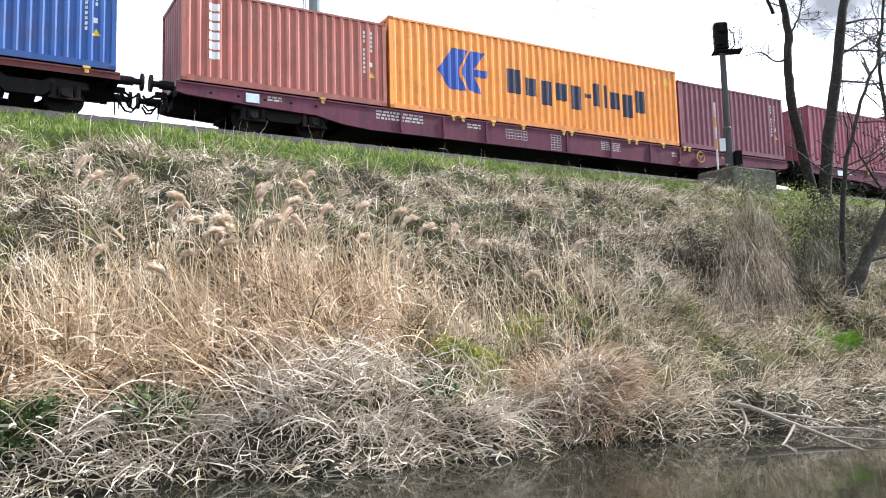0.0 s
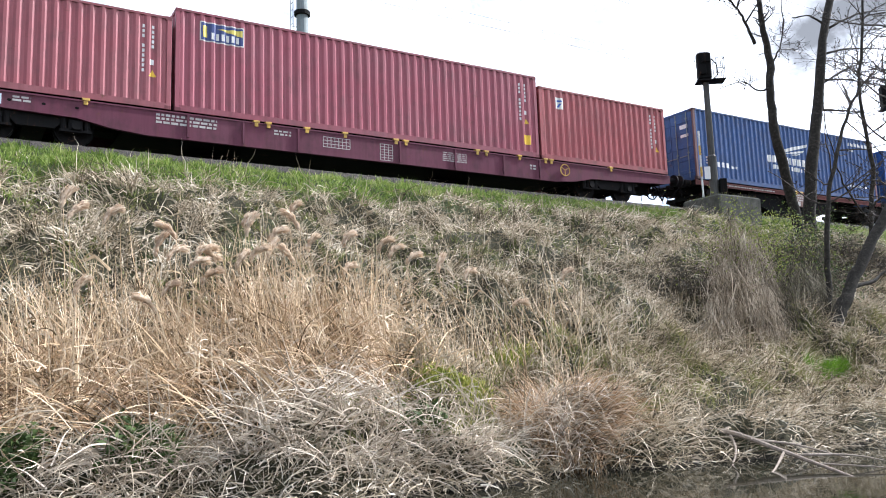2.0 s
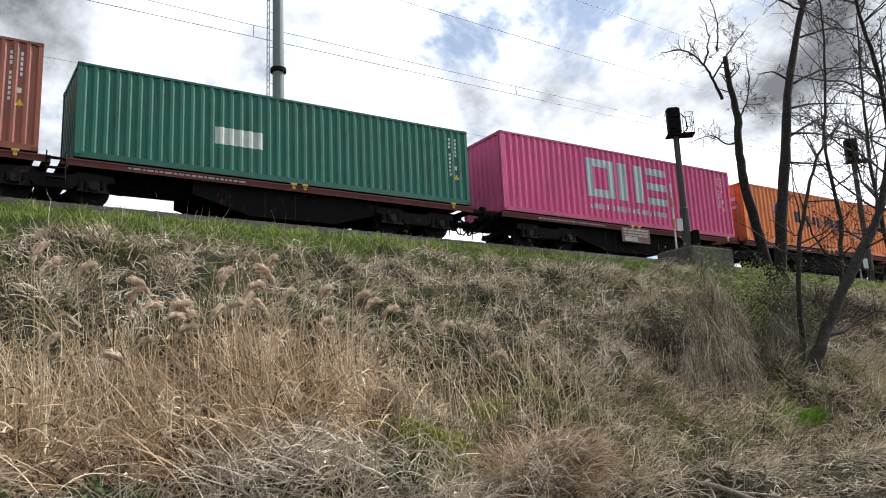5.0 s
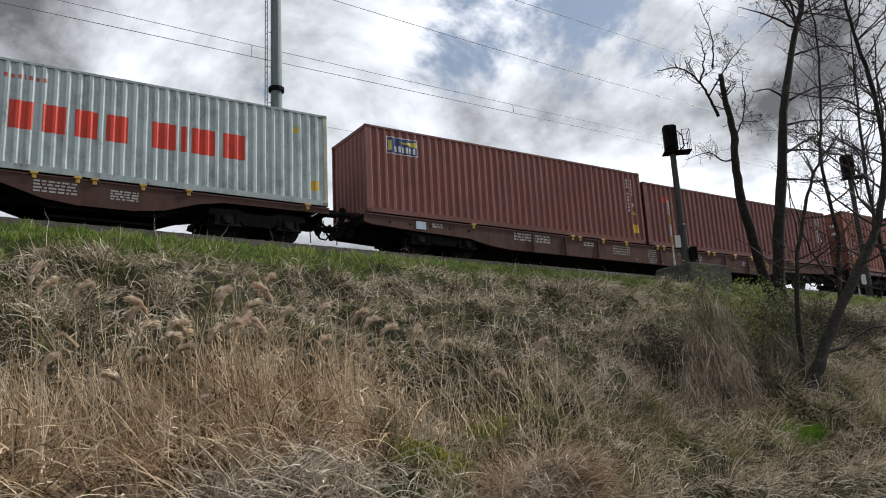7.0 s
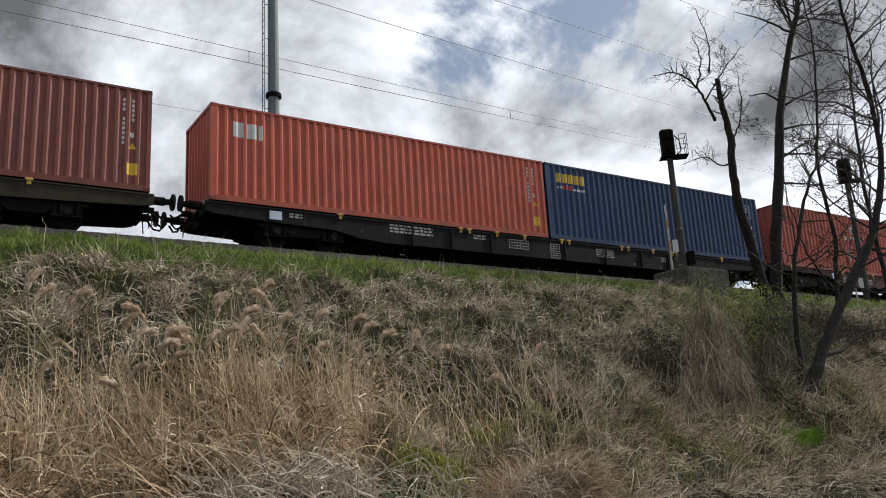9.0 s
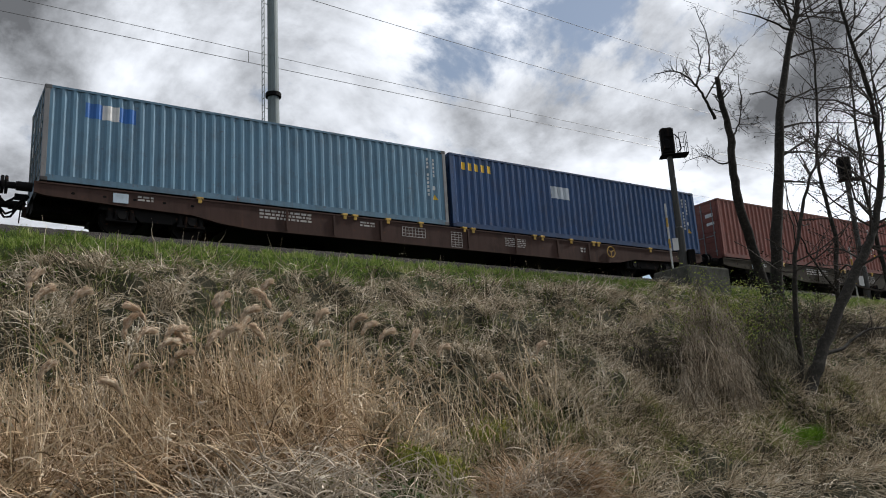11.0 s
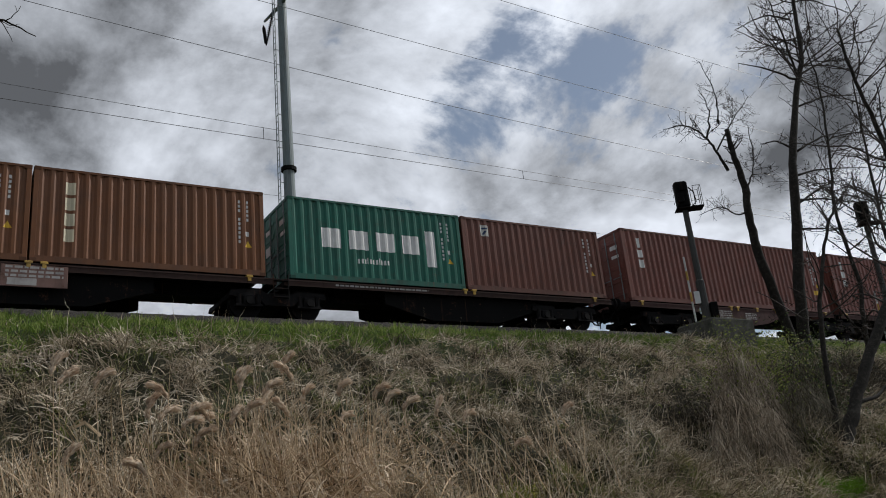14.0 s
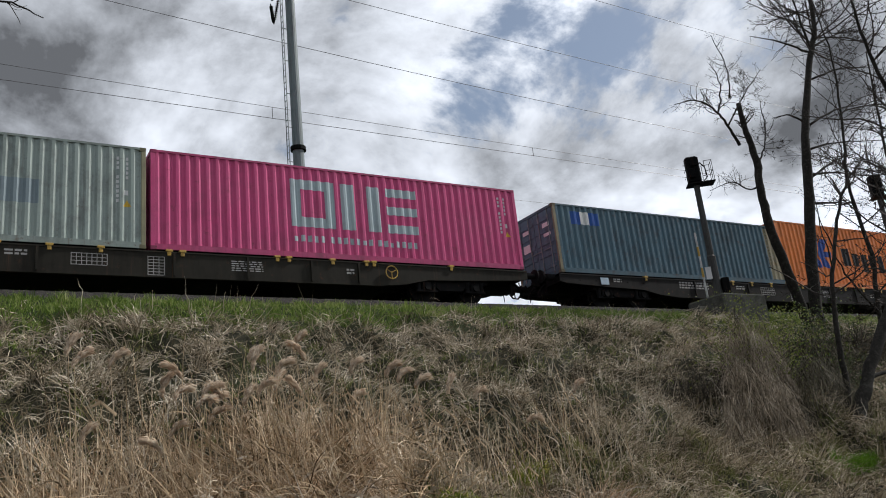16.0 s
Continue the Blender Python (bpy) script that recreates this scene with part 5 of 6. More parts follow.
def land(x, y):
    """Heights of the land at many places."""
    fx, fy = np.clip((x - GX[0]) / 0.25, 0, len(GX) - 1.01), np.clip((y - GY[0]) / 0.2, 0, len(GY) - 1.01)
    i, j = fx.astype(int), fy.astype(int)
    a, b = fx - i, fy - j
    return GZ[j, i] * (1 - a) * (1 - b) + GZ[j, i + 1] * a * (1 - b) + GZ[j + 1, i] * (1 - a) * b + GZ[j + 1, i + 1] * a * b


def shore_at(x):
    return 10.6 - 0.095 * np.clip(x, -4, 18) + 0.25 * np.sin(x * 0.9) + 0.18 * np.sin(x * 2.3 + 1)


def strands(name, mat, label, category, rng, x, y, z, length, heading, lean, droop, width, seg=4, wave=0.0):
    """Many blades or stalks in one mesh. lean and droop in radians from upright; heading is where they lean to."""
    n = len(x)
    step = (length / seg)[:, None]
    p = np.stack([x, y, z], 1)
    ang, head = lean.copy(), heading.copy()
    face = np.stack([rng.normal(0, 0.7, n), np.ones(n), rng.normal(0, 0.7, n)], 1)
    rows = []
    d = np.stack([np.sin(ang) * np.cos(head), np.sin(ang) * np.sin(head), np.cos(ang)], 1)
    for s in range(seg + 1):
        w = width * (1 - (s / seg) ** 1.6 * 0.92)
        flat = np.cross(face, d)
        flat /= np.maximum(np.linalg.norm(flat, axis=1), 0.05)[:, None]
        rows += [p - flat * w[:, None] / 2, p + flat * w[:, None] / 2]
        if s < seg:
            d = np.stack([np.sin(ang) * np.cos(head), np.sin(ang) * np.sin(head), np.cos(ang)], 1)
            p = p + d * step
            ang = ang + droop / seg + (rng.normal(0, wave, n) if wave else 0)
            head = head + (rng.normal(0, wave, n) if wave else 0)
    v = np.stack(rows, 1).reshape(-1, 3)
    k = 2 * (seg + 1)
    base = (np.arange(n) * k)[:, None, None]
    quad = np.array([[2 * s, 2 * s + 1, 2 * s + 3, 2 * s + 2] for s in range(seg)])[None]
    f = (base + quad).reshape(-1, 4)
    m = bpy.data.meshes.new(name)
    m.vertices.add(len(v)), m.loops.add(f.size), m.polygons.add(len(f))
    m.vertices.foreach_set("co", v.astype(np.float32).ravel())
    m.loops.foreach_set("vertex_index", f.astype(np.int32).ravel())
    m.polygons.foreach_set("loop_start", np.arange(0, f.size, 4, dtype=np.int32))
    m.update(calc_edges=True)
    m.materials.append(mat)
    return tagged(new(name, m), label, category, kind="stuff")


HAY = blades("hay", [(0.14, (0.04, 0.031, 0.018)), (0.41, (0.27, 0.215, 0.135)), (0.65, (0.55, 0.46, 0.335)), (0.92, (0.80, 0.72, 0.58))])
GREY_HAY = blades("grey_hay", [(0.15, (0.032, 0.026, 0.015)), (0.42, (0.255, 0.21, 0.138)), (0.66, (0.55, 0.465, 0.345)), (0.92, (0.84, 0.765, 0.64))])
STRAW = blades("straw", [(0.18, (0.07, 0.045, 0.022)), (0.46, (0.42, 0.305, 0.18)), (0.7, (0.58, 0.45, 0.31)), (0.92, (0.72, 0.62, 0.475))])
RUST = blades("russet_straw", [(0.2, (0.05, 0.03, 0.015)), (0.46, (0.35, 0.225, 0.12)), (0.68, (0.50, 0.355, 0.23)), (0.92, (0.66, 0.55, 0.41))])
REED = blades("reed", [(0.1, (0.26, 0.17, 0.09)), (0.4, (0.56, 0.42, 0.26)), (0.7, (0.66, 0.53, 0.36)), (0.95, (0.80, 0.70, 0.535))])
PALE = blades("pale_straw", [(0.1, (0.10, 0.08, 0.055)), (0.4, (0.36, 0.30, 0.225)), (0.7, (0.55, 0.48, 0.385)), (0.92, (0.74, 0.68, 0.58))])
GRASS = blades("grass", [(0.08, (0.045, 0.08, 0.014)), (0.45, (0.135, 0.21, 0.035)), (0.75, (0.26, 0.325, 0.085)), (0.95, (0.46, 0.47, 0.21))], 0.55, 0.45)
OLIVE = blades("olive_grass", [(0.1, (0.035, 0.045, 0.012)), (0.5, (0.125, 0.15, 0.04)), (0.9, (0.30, 0.30, 0.11))], 0.6, 0.3)
LEAF = blades("leaf", [(0.1, (0.02, 0.036, 0.012)), (0.5, (0.05, 0.08, 0.026)), (0.9, (0.11, 0.15, 0.05))], 0.6, 0.2)
PLUME = blades("plume", [(0.1, (0.42, 0.30, 0.20)), (0.5, (0.66, 0.52, 0.38)), (0.9, (0.84, 0.74, 0.59))], 0.8, 0.38)
VINE = blades("vine", [(0.2, (0.05, 0.04, 0.026)), (0.5, (0.26, 0.21, 0.15)), (0.92, (0.56, 0.48, 0.37))], 0.8, 0.15)
# the vine again, darkened: shade beside the tree feet is in the colour
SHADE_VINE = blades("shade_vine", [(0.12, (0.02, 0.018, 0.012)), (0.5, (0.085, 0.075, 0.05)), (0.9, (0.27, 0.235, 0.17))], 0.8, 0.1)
# brush stems, near black to carry the shade under the trees
SHADED_BRUSH = blades("shaded_brush", [(0.1, (0.012, 0.010, 0.007)), (0.5, (0.045, 0.038, 0.027)), (0.9, (0.15, 0.125, 0.09))], 0.8, 0.1)


def waves(x, y, size, seed):
    """Soft uneven patches between 0 and 1, about size metres across."""
    r = np.random.default_rng(seed)
    out = np.zeros(len(x))
    for i in range(7):
        a, k = r.uniform(0, 6.28), r.uniform(0.6, 1.7) / size
        out += np.sin(6.28 * k * (x * math.cos(a) + y * math.sin(a)) + r.uniform(0, 6.28))
    return np.clip(0.5 + out / 5.2, 0, 1)


def sheaves(rng, cx, cy, per, spread_xy, turn, head, head_var):
    """Blades in sheaves: each sheaf has its own heading, which its blades share within turn."""
    c = len(cx)
    x, y = np.repeat(cx, per) + rng.normal(0, spread_xy, c * per), np.repeat(cy, per) + rng.normal(0, spread_xy * 0.8, c * per)
    return x, y, np.repeat(head + rng.normal(0, head_var, c), per) + rng.normal(0, turn, c * per)


def plants():
    R = np.random.default_rng(4)
    U, N = R.uniform, R.normal
    DOWN, LEFT = -math.pi / 2, math.pi
    # green grass along the crest, ragged towards the slope
    n = 76000
    x, y = U(-3, 48, n), 16.7 + 3.1 * R.random(n) ** 0.75
    edge = 17.75 + 0.9 * (waves(x, y, 2.6, 1) - 0.5) + 0.9 * (waves(x, y, 0.9, 2) - 0.5)
    keep = (R.random(n) < np.clip((y - edge) / 0.45, 0, 1)) & ~((x > 22.4) & (x < 24.9) & (y > 18.45))
    x, y = x[keep], y[keep]
    n = len(x)
    strands("crest_grass", GRASS, "fresh green grass along the embankment crest", "grass", R, x, y, land(x, y) - 0.02, U(0.08, 0.27, n) * (0.6 + 0.7 * waves(x, y, 0.7, 3)), U(0, 6.28, n), np.abs(N(0.25, 0.45, n)), U(0.1, 1.4, n), U(0.014, 0.029, n), 3)
    # dry blades left over in it
    n = 1800
    x, y = U(-2, 46, n), U(17.3, 19.6, n)
    strands("crest_hay", HAY, "dry blades among the crest grass", "dry grass", R, x, y, land(x, y), U(0.12, 0.34, n), U(0, 6.28, n), U(0.4, 1.5, n), U(0.1, 1.2, n), U(0.01, 0.02, n), 4, 0.25)
    # green patches on the slope
    cx, cy = U(-2, 42, 1500), U(12.4, 18.6, 1500)
    pick = waves(cx, cy, 2.2, 5) + 0.05 * (cy - 15) > 0.47
    x, y, hd = sheaves(R, cx[pick], cy[pick], 34, 0.15, 1.5, DOWN, 1.0)
    n = len(x)
    strands("slope_grass", OLIVE, "green grass tufts among dry grass", "grass", R, x, y, land(x, y) - 0.02, U(0.07, 0.24, n), hd, np.abs(N(0.5, 0.4, n)), U(0.2, 1.2, n), U(0.014, 0.026, n), 3)
    # short turf that covers the hollows
    n = 15000
    x, y = U(-2, 38, n), U(12.0, 18.6, n)
    strands("short_turf", OLIVE, "short olive-green turf in the hollows of the slope", "grass", R, x, y, land(x, y) - 0.01, U(0.05, 0.19, n), U(0, 6.28, n), np.abs(N(0.5, 0.5, n)), U(0.1, 1.3, n), U(0.012, 0.024, n), 3)
    n = 11000
    x, y = U(-2, 38, n), U(12.0, 18.4, n)
    strands("short_hay", GREY_HAY, "short dead blades in the hollows of the slope", "dry grass", R, x, y, land(x, y) - 0.01, U(0.08, 0.28, n), U(0, 6.28, n), U(0.4, 1.5, n), U(0.1, 1.3, n), U(0.009, 0.02, n), 4, 0.3)
    # matted dry grass, combed in swirls over the slope, with bare hollows
    cx, cy = U(-3, 44, 2700), U(12.0, 18.1, 2700)
    pick = waves(cx, cy, 1.1, 6) + 0.35 * R.random(2700) > 0.54
    cx, cy = cx[pick], cy[pick]
    swirl = 6.28 * (waves(cx, cy, 2.4, 7) - 0.5)
    x, y, hd = sheaves(R, cx, cy, 26, 0.19, 0.55, DOWN + swirl, 0.5)
    n = len(x)
    strands("dry_grass", GREY_HAY, "matted grey-brown dry grass on the slope", "dry grass", R, x, y, land(x, y) + U(-0.02, 0.1, n), U(0.2, 0.62, n), hd, np.abs(N(1.05, 0.35, n)), U(0.1, 1.5, n), U(0.011, 0.026, n), 5, 0.3)
    # rounded tussocks whose blades fall to all sides
    c = 330
    cx, cy = U(-2, 40, c), U(12.3, 18.0, c)
    size = np.repeat(U(0.6, 1.25, c), 46)
    x, y = np.repeat(cx, 46) + N(0, 0.07, c * 46), np.repeat(cy, 46) + N(0, 0.07, c * 46)
    n = len(x)
    strands("tussock_grass", GREY_HAY, "rounded tussocks of dead grass on the slope", "dry grass", R, x, y, land(x, y), U(0.3, 0.62, n) * size, np.repeat(N(DOWN, 0.7, c), 46) + N(0, 1.2, n), np.abs(N(0.45, 0.3, n)), U(0.9, 2.4, n), U(0.011, 0.024, n), 6, 0.16)
    # long loose stems that wind through the dry grass
    n = 5200
    x, y = U(-2, 36, n), U(11.8, 18.3, n)
    strands("loose_stems", HAY, "long loose dry stems winding through the grass", "dry grass", R, x, y, land(x, y) + U(0.03, 0.2, n), U(0.4, 1.1, n), U(0, 6.28, n), U(0.8, 1.6, n), U(-0.2, 0.8, n), U(0.008, 0.017, n), 7, 0.3)
    # dry tall grass between reeds and slope, and along the foot
    cx, cy = U(6.0, 34, 420), U(10.9, 13.4, 420)
    pick = cy > shore_at(cx) + 0.6
    x, y, hd = sheaves(R, cx[pick], cy[pick], 24, 0.15, 0.8, DOWN, 1.2)
    n = len(x)
    strands("bank_grass", HAY, "dry straw-coloured grass on the stream bank", "dry grass", R, x, y, land(x, y) - 0.02, U(0.25, 0.8, n), hd, np.abs(N(0.6, 0.45, n)), U(0.4, 2.2, n), U(0.010, 0.022, n), 5, 0.25)
    # low green on the shelf above the water
    cx, cy = U(5.0, 24, 900), U(10.5, 12.6, 900)
    pick = (cy > shore_at(cx) + 0.7) & (waves(cx, cy, 1.5, 8) > 0.36)
    x, y, hd = sheaves(R, cx[pick], cy[pick], 34, 0.18, 3.0, 0.0, 3.0)
    n = len(x)
    strands("low_grass", blades("moss_grass", [(0.1, (0.08, 0.09, 0.025)), (0.5, (0.19, 0.20, 0.065)), (0.9, (0.36, 0.33, 0.15))], 0.6, 0.4), "low yellow-green grass on the stream bank", "grass", R, x, y, land(x, y) + 0.04, U(0.1, 0.3, n), hd, np.abs(N(0.3, 0.4, n)), U(0.2, 1.4, n), U(0.009, 0.018, n), 3)
    # thick pale sheaves that hang over the water's edge, with dark gaps between them
    c = 300
    cx = np.concatenate([U(0.4, 11.5, 180), U(11.5, 27, 120)])
    cy = shore_at(cx) + U(0.1, 0.8, c)
    far = ((cx > 10.8) & (cx < 13.2) & (R.random(c) < 0.7)) | ((cx > 8.1) & (cx < 9.5) & (R.random(c) < 0.6))
    cx, cy = cx[~far], cy[~far]
    c = len(cx)
    x, y, hd = sheaves(R, cx, cy, 18, 0.11, 0.6, DOWN, 0.9)
    n = len(x)
    size = np.repeat(U(0.6, 1.25, c), 18)
    args = (land(x, y) + U(0, 0.1, n), U(0.35, 1.05, n) * size, hd, np.abs(N(1.15, 0.45, n)), U(0.3, 1.3, n), U(0.011, 0.023, n))
    for mat, pick, words in ((PALE, x < 7.8, "pale dead grass hanging over the water's edge"), (GREY_HAY, x >= 7.8, "grey-brown dead grass hanging over the water's edge")):
        strands("overhanging_grass", mat, words, "dry grass", R, x[pick], y[pick], *[q[pick] for q in args], 7, 0.14)
    # short brown under-growth in the gaps
    n = 2600
    x = U(-0.5, 26, n)
    y = shore_at(x) + U(0.15, 1.3, n)
    strands("edge_grass", GREY_HAY, "short dead grass on the stream bank", "dry grass", R, x, y, land(x, y), U(0.12, 0.4, n), U(0, 6.28, n), U(0.3, 1.5, n), U(0.2, 1.6, n), U(0.010, 0.022, n), 4, 0.3)
    # litter and stems right at the waterline
    n = 2600
    x = U(0, 22, n)
    y = shore_at(x) + N(-0.02, 0.16, n)
    strands("shore_litter", GREY_HAY, "broken stems and litter at the waterline", "dry grass", R, x, y, np.maximum(land(x, y), 0.0) + U(0.0, 0.22, n), U(0.15, 0.6, n), U(0, 6.28, n), U(0.9, 2.3, n), N(0.1, 0.5, n), U(0.012, 0.026, n), 4, 0.2)
    # heaps of thick bleached stems
    for hx, hy, count, wide in ((4.9, 10.75, 330, 0.55), (3.75, 11.0, 130, 0.22), (6.4, 10.4, 80, 0.4), (2.0, 10.9, 60, 0.5)):
        x, y = N(hx, wide, count), N(hy, 0.2, count)
        strands("bleached_stems", PALE, "heap of thick bleached stems bent to the water", "reeds", R, x, y, land(x, y) + U(0.15, 0.6, count), U(0.5, 1.25, count), np.where(R.random(count) < 0.6, LEFT, 0) + N(0, 0.7, count) + 0.3, N(1.0, 0.35, count), U(0.1, 1.0, count), U(0.013, 0.024, count), 8, 0.09)
    # standing reeds in leaning sheaves, thick to one side, thinning out along the bank
    c = 120
    cx, cy = np.concatenate([U(-1.0, 5.8, 92), U(5.4, 10.8, 28)]), U(11.9, 13.8, c)
    x, y, hd = sheaves(R, cx, cy, 9, 0.26, 0.4, np.where(R.random(c) < 0.66, LEFT, 0.0), 0.6)
    n = len(x)
    lean = np.repeat(np.abs(N(0.32, 0.24, c)), 9) + N(0, 0.14, n)
    strands("reed_stalks", STRAW, "leaning sheaves of standing dry reed stalks", "reeds", R, x, y, land(x, y) - 0.02, U(0.8, 2.2, n) * np.where(x > 6.5, 0.72, 1.0), hd, lean, N(0.15, 0.3, n), U(0.012, 0.022, n), 6, 0.06)
    # tall reeds that stand clear of the rest
    n = 520
    x = np.concatenate([U(-1.0, 6.6, 420), U(6.0, 11.5, 100)])
    y = U(11.7, 13.4, n)
    strands("tall_reeds", REED, "tall pale dry reed stalks", "reeds", R, x, y, land(x, y) - 0.02, U(1.0, 2.65, n) * np.where(x > 6.6, 0.7, 1.0), np.where(R.random(n) < 0.68, LEFT, 0) + N(0, 0.5, n), np.abs(N(0.26, 0.24, n)), N(0.1, 0.2, n), U(0.014, 0.023, n), 6, 0.035)
    # thin upright stems further along
    n = 420
    x, y = U(6.0, 15.0, n), U(11.6, 14.4, n)
    strands("thin_stems", HAY, "thin upright dry stems on the slope", "reeds", R, x, y, land(x, y) - 0.02, U(0.5, 1.35, n), U(0, 6.28, n), np.abs(N(0.1, 0.14, n)), N(0.1, 0.2, n), U(0.009, 0.015, n), 5, 0.04)
    # broken ones that bow over in long arcs
    n = 90
    x, y = U(-0.5, 7.0, n), U(11.0, 12.4, n)
    strands("bowed_reeds", REED, "broken dry reed stalks bowing over", "reeds", R, x, y, land(x, y) + U(0.1, 0.5, n), U(1.0, 2.1, n), np.where(R.random(n) < 0.5, 0, LEFT) + N(0, 0.4, n), U(0.4, 1.0, n), U(0.5, 1.5, n), U(0.018, 0.03, n), 10, 0.03)
    # reed leaves, some broad and bleached
    n = 1500
    x, y = U(-1.0, 7.4, n), U(11.3, 13.5, n)
    strands("reed_leaves", STRAW, "curled dry reed leaves", "reeds", R, x, y, land(x, y) + U(0.1, 1.2, n), U(0.2, 0.6, n), U(0, 6.28, n), U(0.3, 1.5, n), U(0.4, 2.2, n), U(0.012, 0.028, n), 5, 0.12)
    n = 170
    x, y = U(-0.8, 8.4, n), U(10.6, 13.0, n)
    strands("bleached_leaves", PALE, "broad bleached reed leaves", "reeds", R, x, y, land(x, y) + U(0.2, 0.9, n), U(0.12, 0.34, n), U(0, 6.28, n), U(0.8, 1.9, n), U(0.2, 1.4, n), U(0.03, 0.055, n), 4, 0.1)
    # broken reeds lying in a deep tangle, combed to one side
    n = 4200
    x, y = U(-1.4, 6.5, n), U(11.3, 13.6, n)
    comb = np.where(waves(x, y, 1.8, 9) > 0.42, LEFT, 0.0) + 1.1 * (waves(x, y, 1.2, 10) - 0.5)
    strands("fallen_reeds", RUST, "deep tangle of fallen reddish dry reed stalks", "reeds", R, x, y, land(x, y) + np.abs(N(0.1, 0.3, n)), U(0.35, 1.25, n), comb + N(0, 0.5, n), N(1.1, 0.42, n), N(0.2, 0.45, n), U(0.010, 0.019, n), 6, 0.12)
    n = 1250
    x, y = U(-1.4, 6.4, n), U(11.0, 13.2, n)
    comb = np.where(waves(x, y, 1.8, 9) > 0.42, LEFT, 0.0) + 1.1 * (waves(x, y, 1.2, 10) - 0.5)
    strands("fallen_stems", STRAW, "pale stems lying over the fallen reeds", "reeds", R, x, y, land(x, y) + np.abs(N(0.25, 0.3, n)), U(0.4, 1.5, n), comb + N(0, 0.55, n), N(1.25, 0.35, n), N(0.1, 0.3, n), U(0.010, 0.018, n), 7, 0.07)
    # pale hay lying on the shelf under the slope
    cx, cy = U(8.0, 24, 340), U(9.8, 12.2, 340)
    pick = cy > shore_at(cx) + 0.4
    x, y, hd = sheaves(R, cx[pick], cy[pick], 24, 0.18, 0.5, DOWN, 1.3)
    n = len(x)
    strands("shelf_hay", HAY, "pale matted hay on the bank under the slope", "dry grass", R, x, y, land(x, y) + U(0.0, 0.14, n), U(0.2, 0.65, n), hd, np.abs(N(0.95, 0.4, n)), U(0.4, 1.8, n), U(0.011, 0.022, n), 6, 0.25)
    # one high tussock by the water: a dense orange heart and long pale hair
    n = 2300
    x, y = N(8.8, 0.36, n), N(10.6, 0.24, n)
    out = np.arctan2(y - 10.6, x - 8.7)
    strands("tussock", RUST, "high rounded tussock of orange-brown dry grass", "dry grass", R, x, y, land(x, y) + 0.03, U(0.6, 1.3, n), out + N(0, 0.5, n), np.abs(N(0.3, 0.25, n)), U(0.7, 2.3, n), U(0.011, 0.02, n), 6, 0.1)
    n = 420
    x, y = N(8.6, 0.4, n), N(10.45, 0.22, n)
    strands("tussock_hair", PALE, "long pale blades hanging from the tussock", "dry grass", R, x, y, land(x, y) + U(0.1, 0.5, n), U(0.6, 1.2, n), N(DOWN, 1.0, n), np.abs(N(0.5, 0.3, n)), U(1.3, 2.6, n), U(0.014, 0.025, n), 8, 0.12)
    # moss cushions on the bank
    n = 3600
    pick = R.integers(0, 4, n)
    x = np.array([7.1, 6.9, 7.6, 9.1])[pick] + N(0, 0.3, n)
    y = np.array([11.25, 11.6, 11.75, 12.6])[pick] + N(0, 0.15, n)
    strands("moss_cushion", blades("moss_green", [(0.1, (0.06, 0.08, 0.012)), (0.5, (0.17, 0.20, 0.035)), (0.9, (0.38, 0.36, 0.08))], 0.7, 0.2), "yellow-green moss cushions on the bank", "moss", R, x, y, land(x, y) + U(0.15, 0.36, n), U(0.05, 0.14, n), U(0, 6.28, n), np.abs(N(0.5, 0.4, n)), U(0.1, 1.0, n), U(0.014, 0.03, n), 2)
    # bright tuft
    n = 2200
    x, y = np.clip(N(16.55, 0.34, n), 15.9, 17.2), N(11.1, 0.06, n)
    strands("green_tuft", blades("bright_grass", [(0.1, (0.035, 0.085, 0.006)), (0.5, (0.10, 0.20, 0.016)), (0.9, (0.22, 0.36, 0.05))], 0.5, 0.45), "bright green grass tuft under the tree", "grass", R, x, y, land(x, y) + 0.2, U(0.16, 0.36, n), U(0, 6.28, n), np.abs(N(0, 0.3, n)), U(0.1, 0.9, n), U(0.009, 0.017, n), 3)
    # hanging curtain of climbing stems at the foot of the trees
    n = 4200
    y = U(12.0, 14.3, n)
    off = U(-1.35, 1.35, n)
    x = y * 1.26 + off
    dome = np.sqrt(np.clip(1 - (off / 1.4) ** 2, 0.04, 1)) * (0.7 + 0.6 * waves(x, y, 0.8, 11))
    lean = U(2.3, 3.0, n)
    strands("thicket", VINE, "hanging thicket of dry grey-brown climbing stems", "thicket", R, x, y, land(x, y) + 1.45 * dome * R.random(n) ** 0.5, U(0.4, 1.4, n), U(0, 6.28, n), lean, 3.14 - lean + N(0, 0.2, n), U(0.009, 0.018, n), 7, 0.16)
    n = 800
    y = U(12.1, 14.2, n)
    x = y * 1.26 + U(-1.3, 1.3, n)
    strands("thicket_shoots", VINE, "arching shoots out of the thicket", "thicket", R, x, y, land(x, y) + U(0.2, 1.2, n), U(0.3, 0.9, n), U(0, 6.28, n), U(0.1, 1.0, n), U(0.6, 2.2, n), U(0.007, 0.013, n), 6, 0.2)
    # the thicket's shaded part, its shade put into the stem colour
    n = 2600
    y = U(12.2, 14.4, n)
    off = U(-1.3, 1.3, n)
    x = y * 1.45 + off
    lean = U(2.2, 3.0, n)
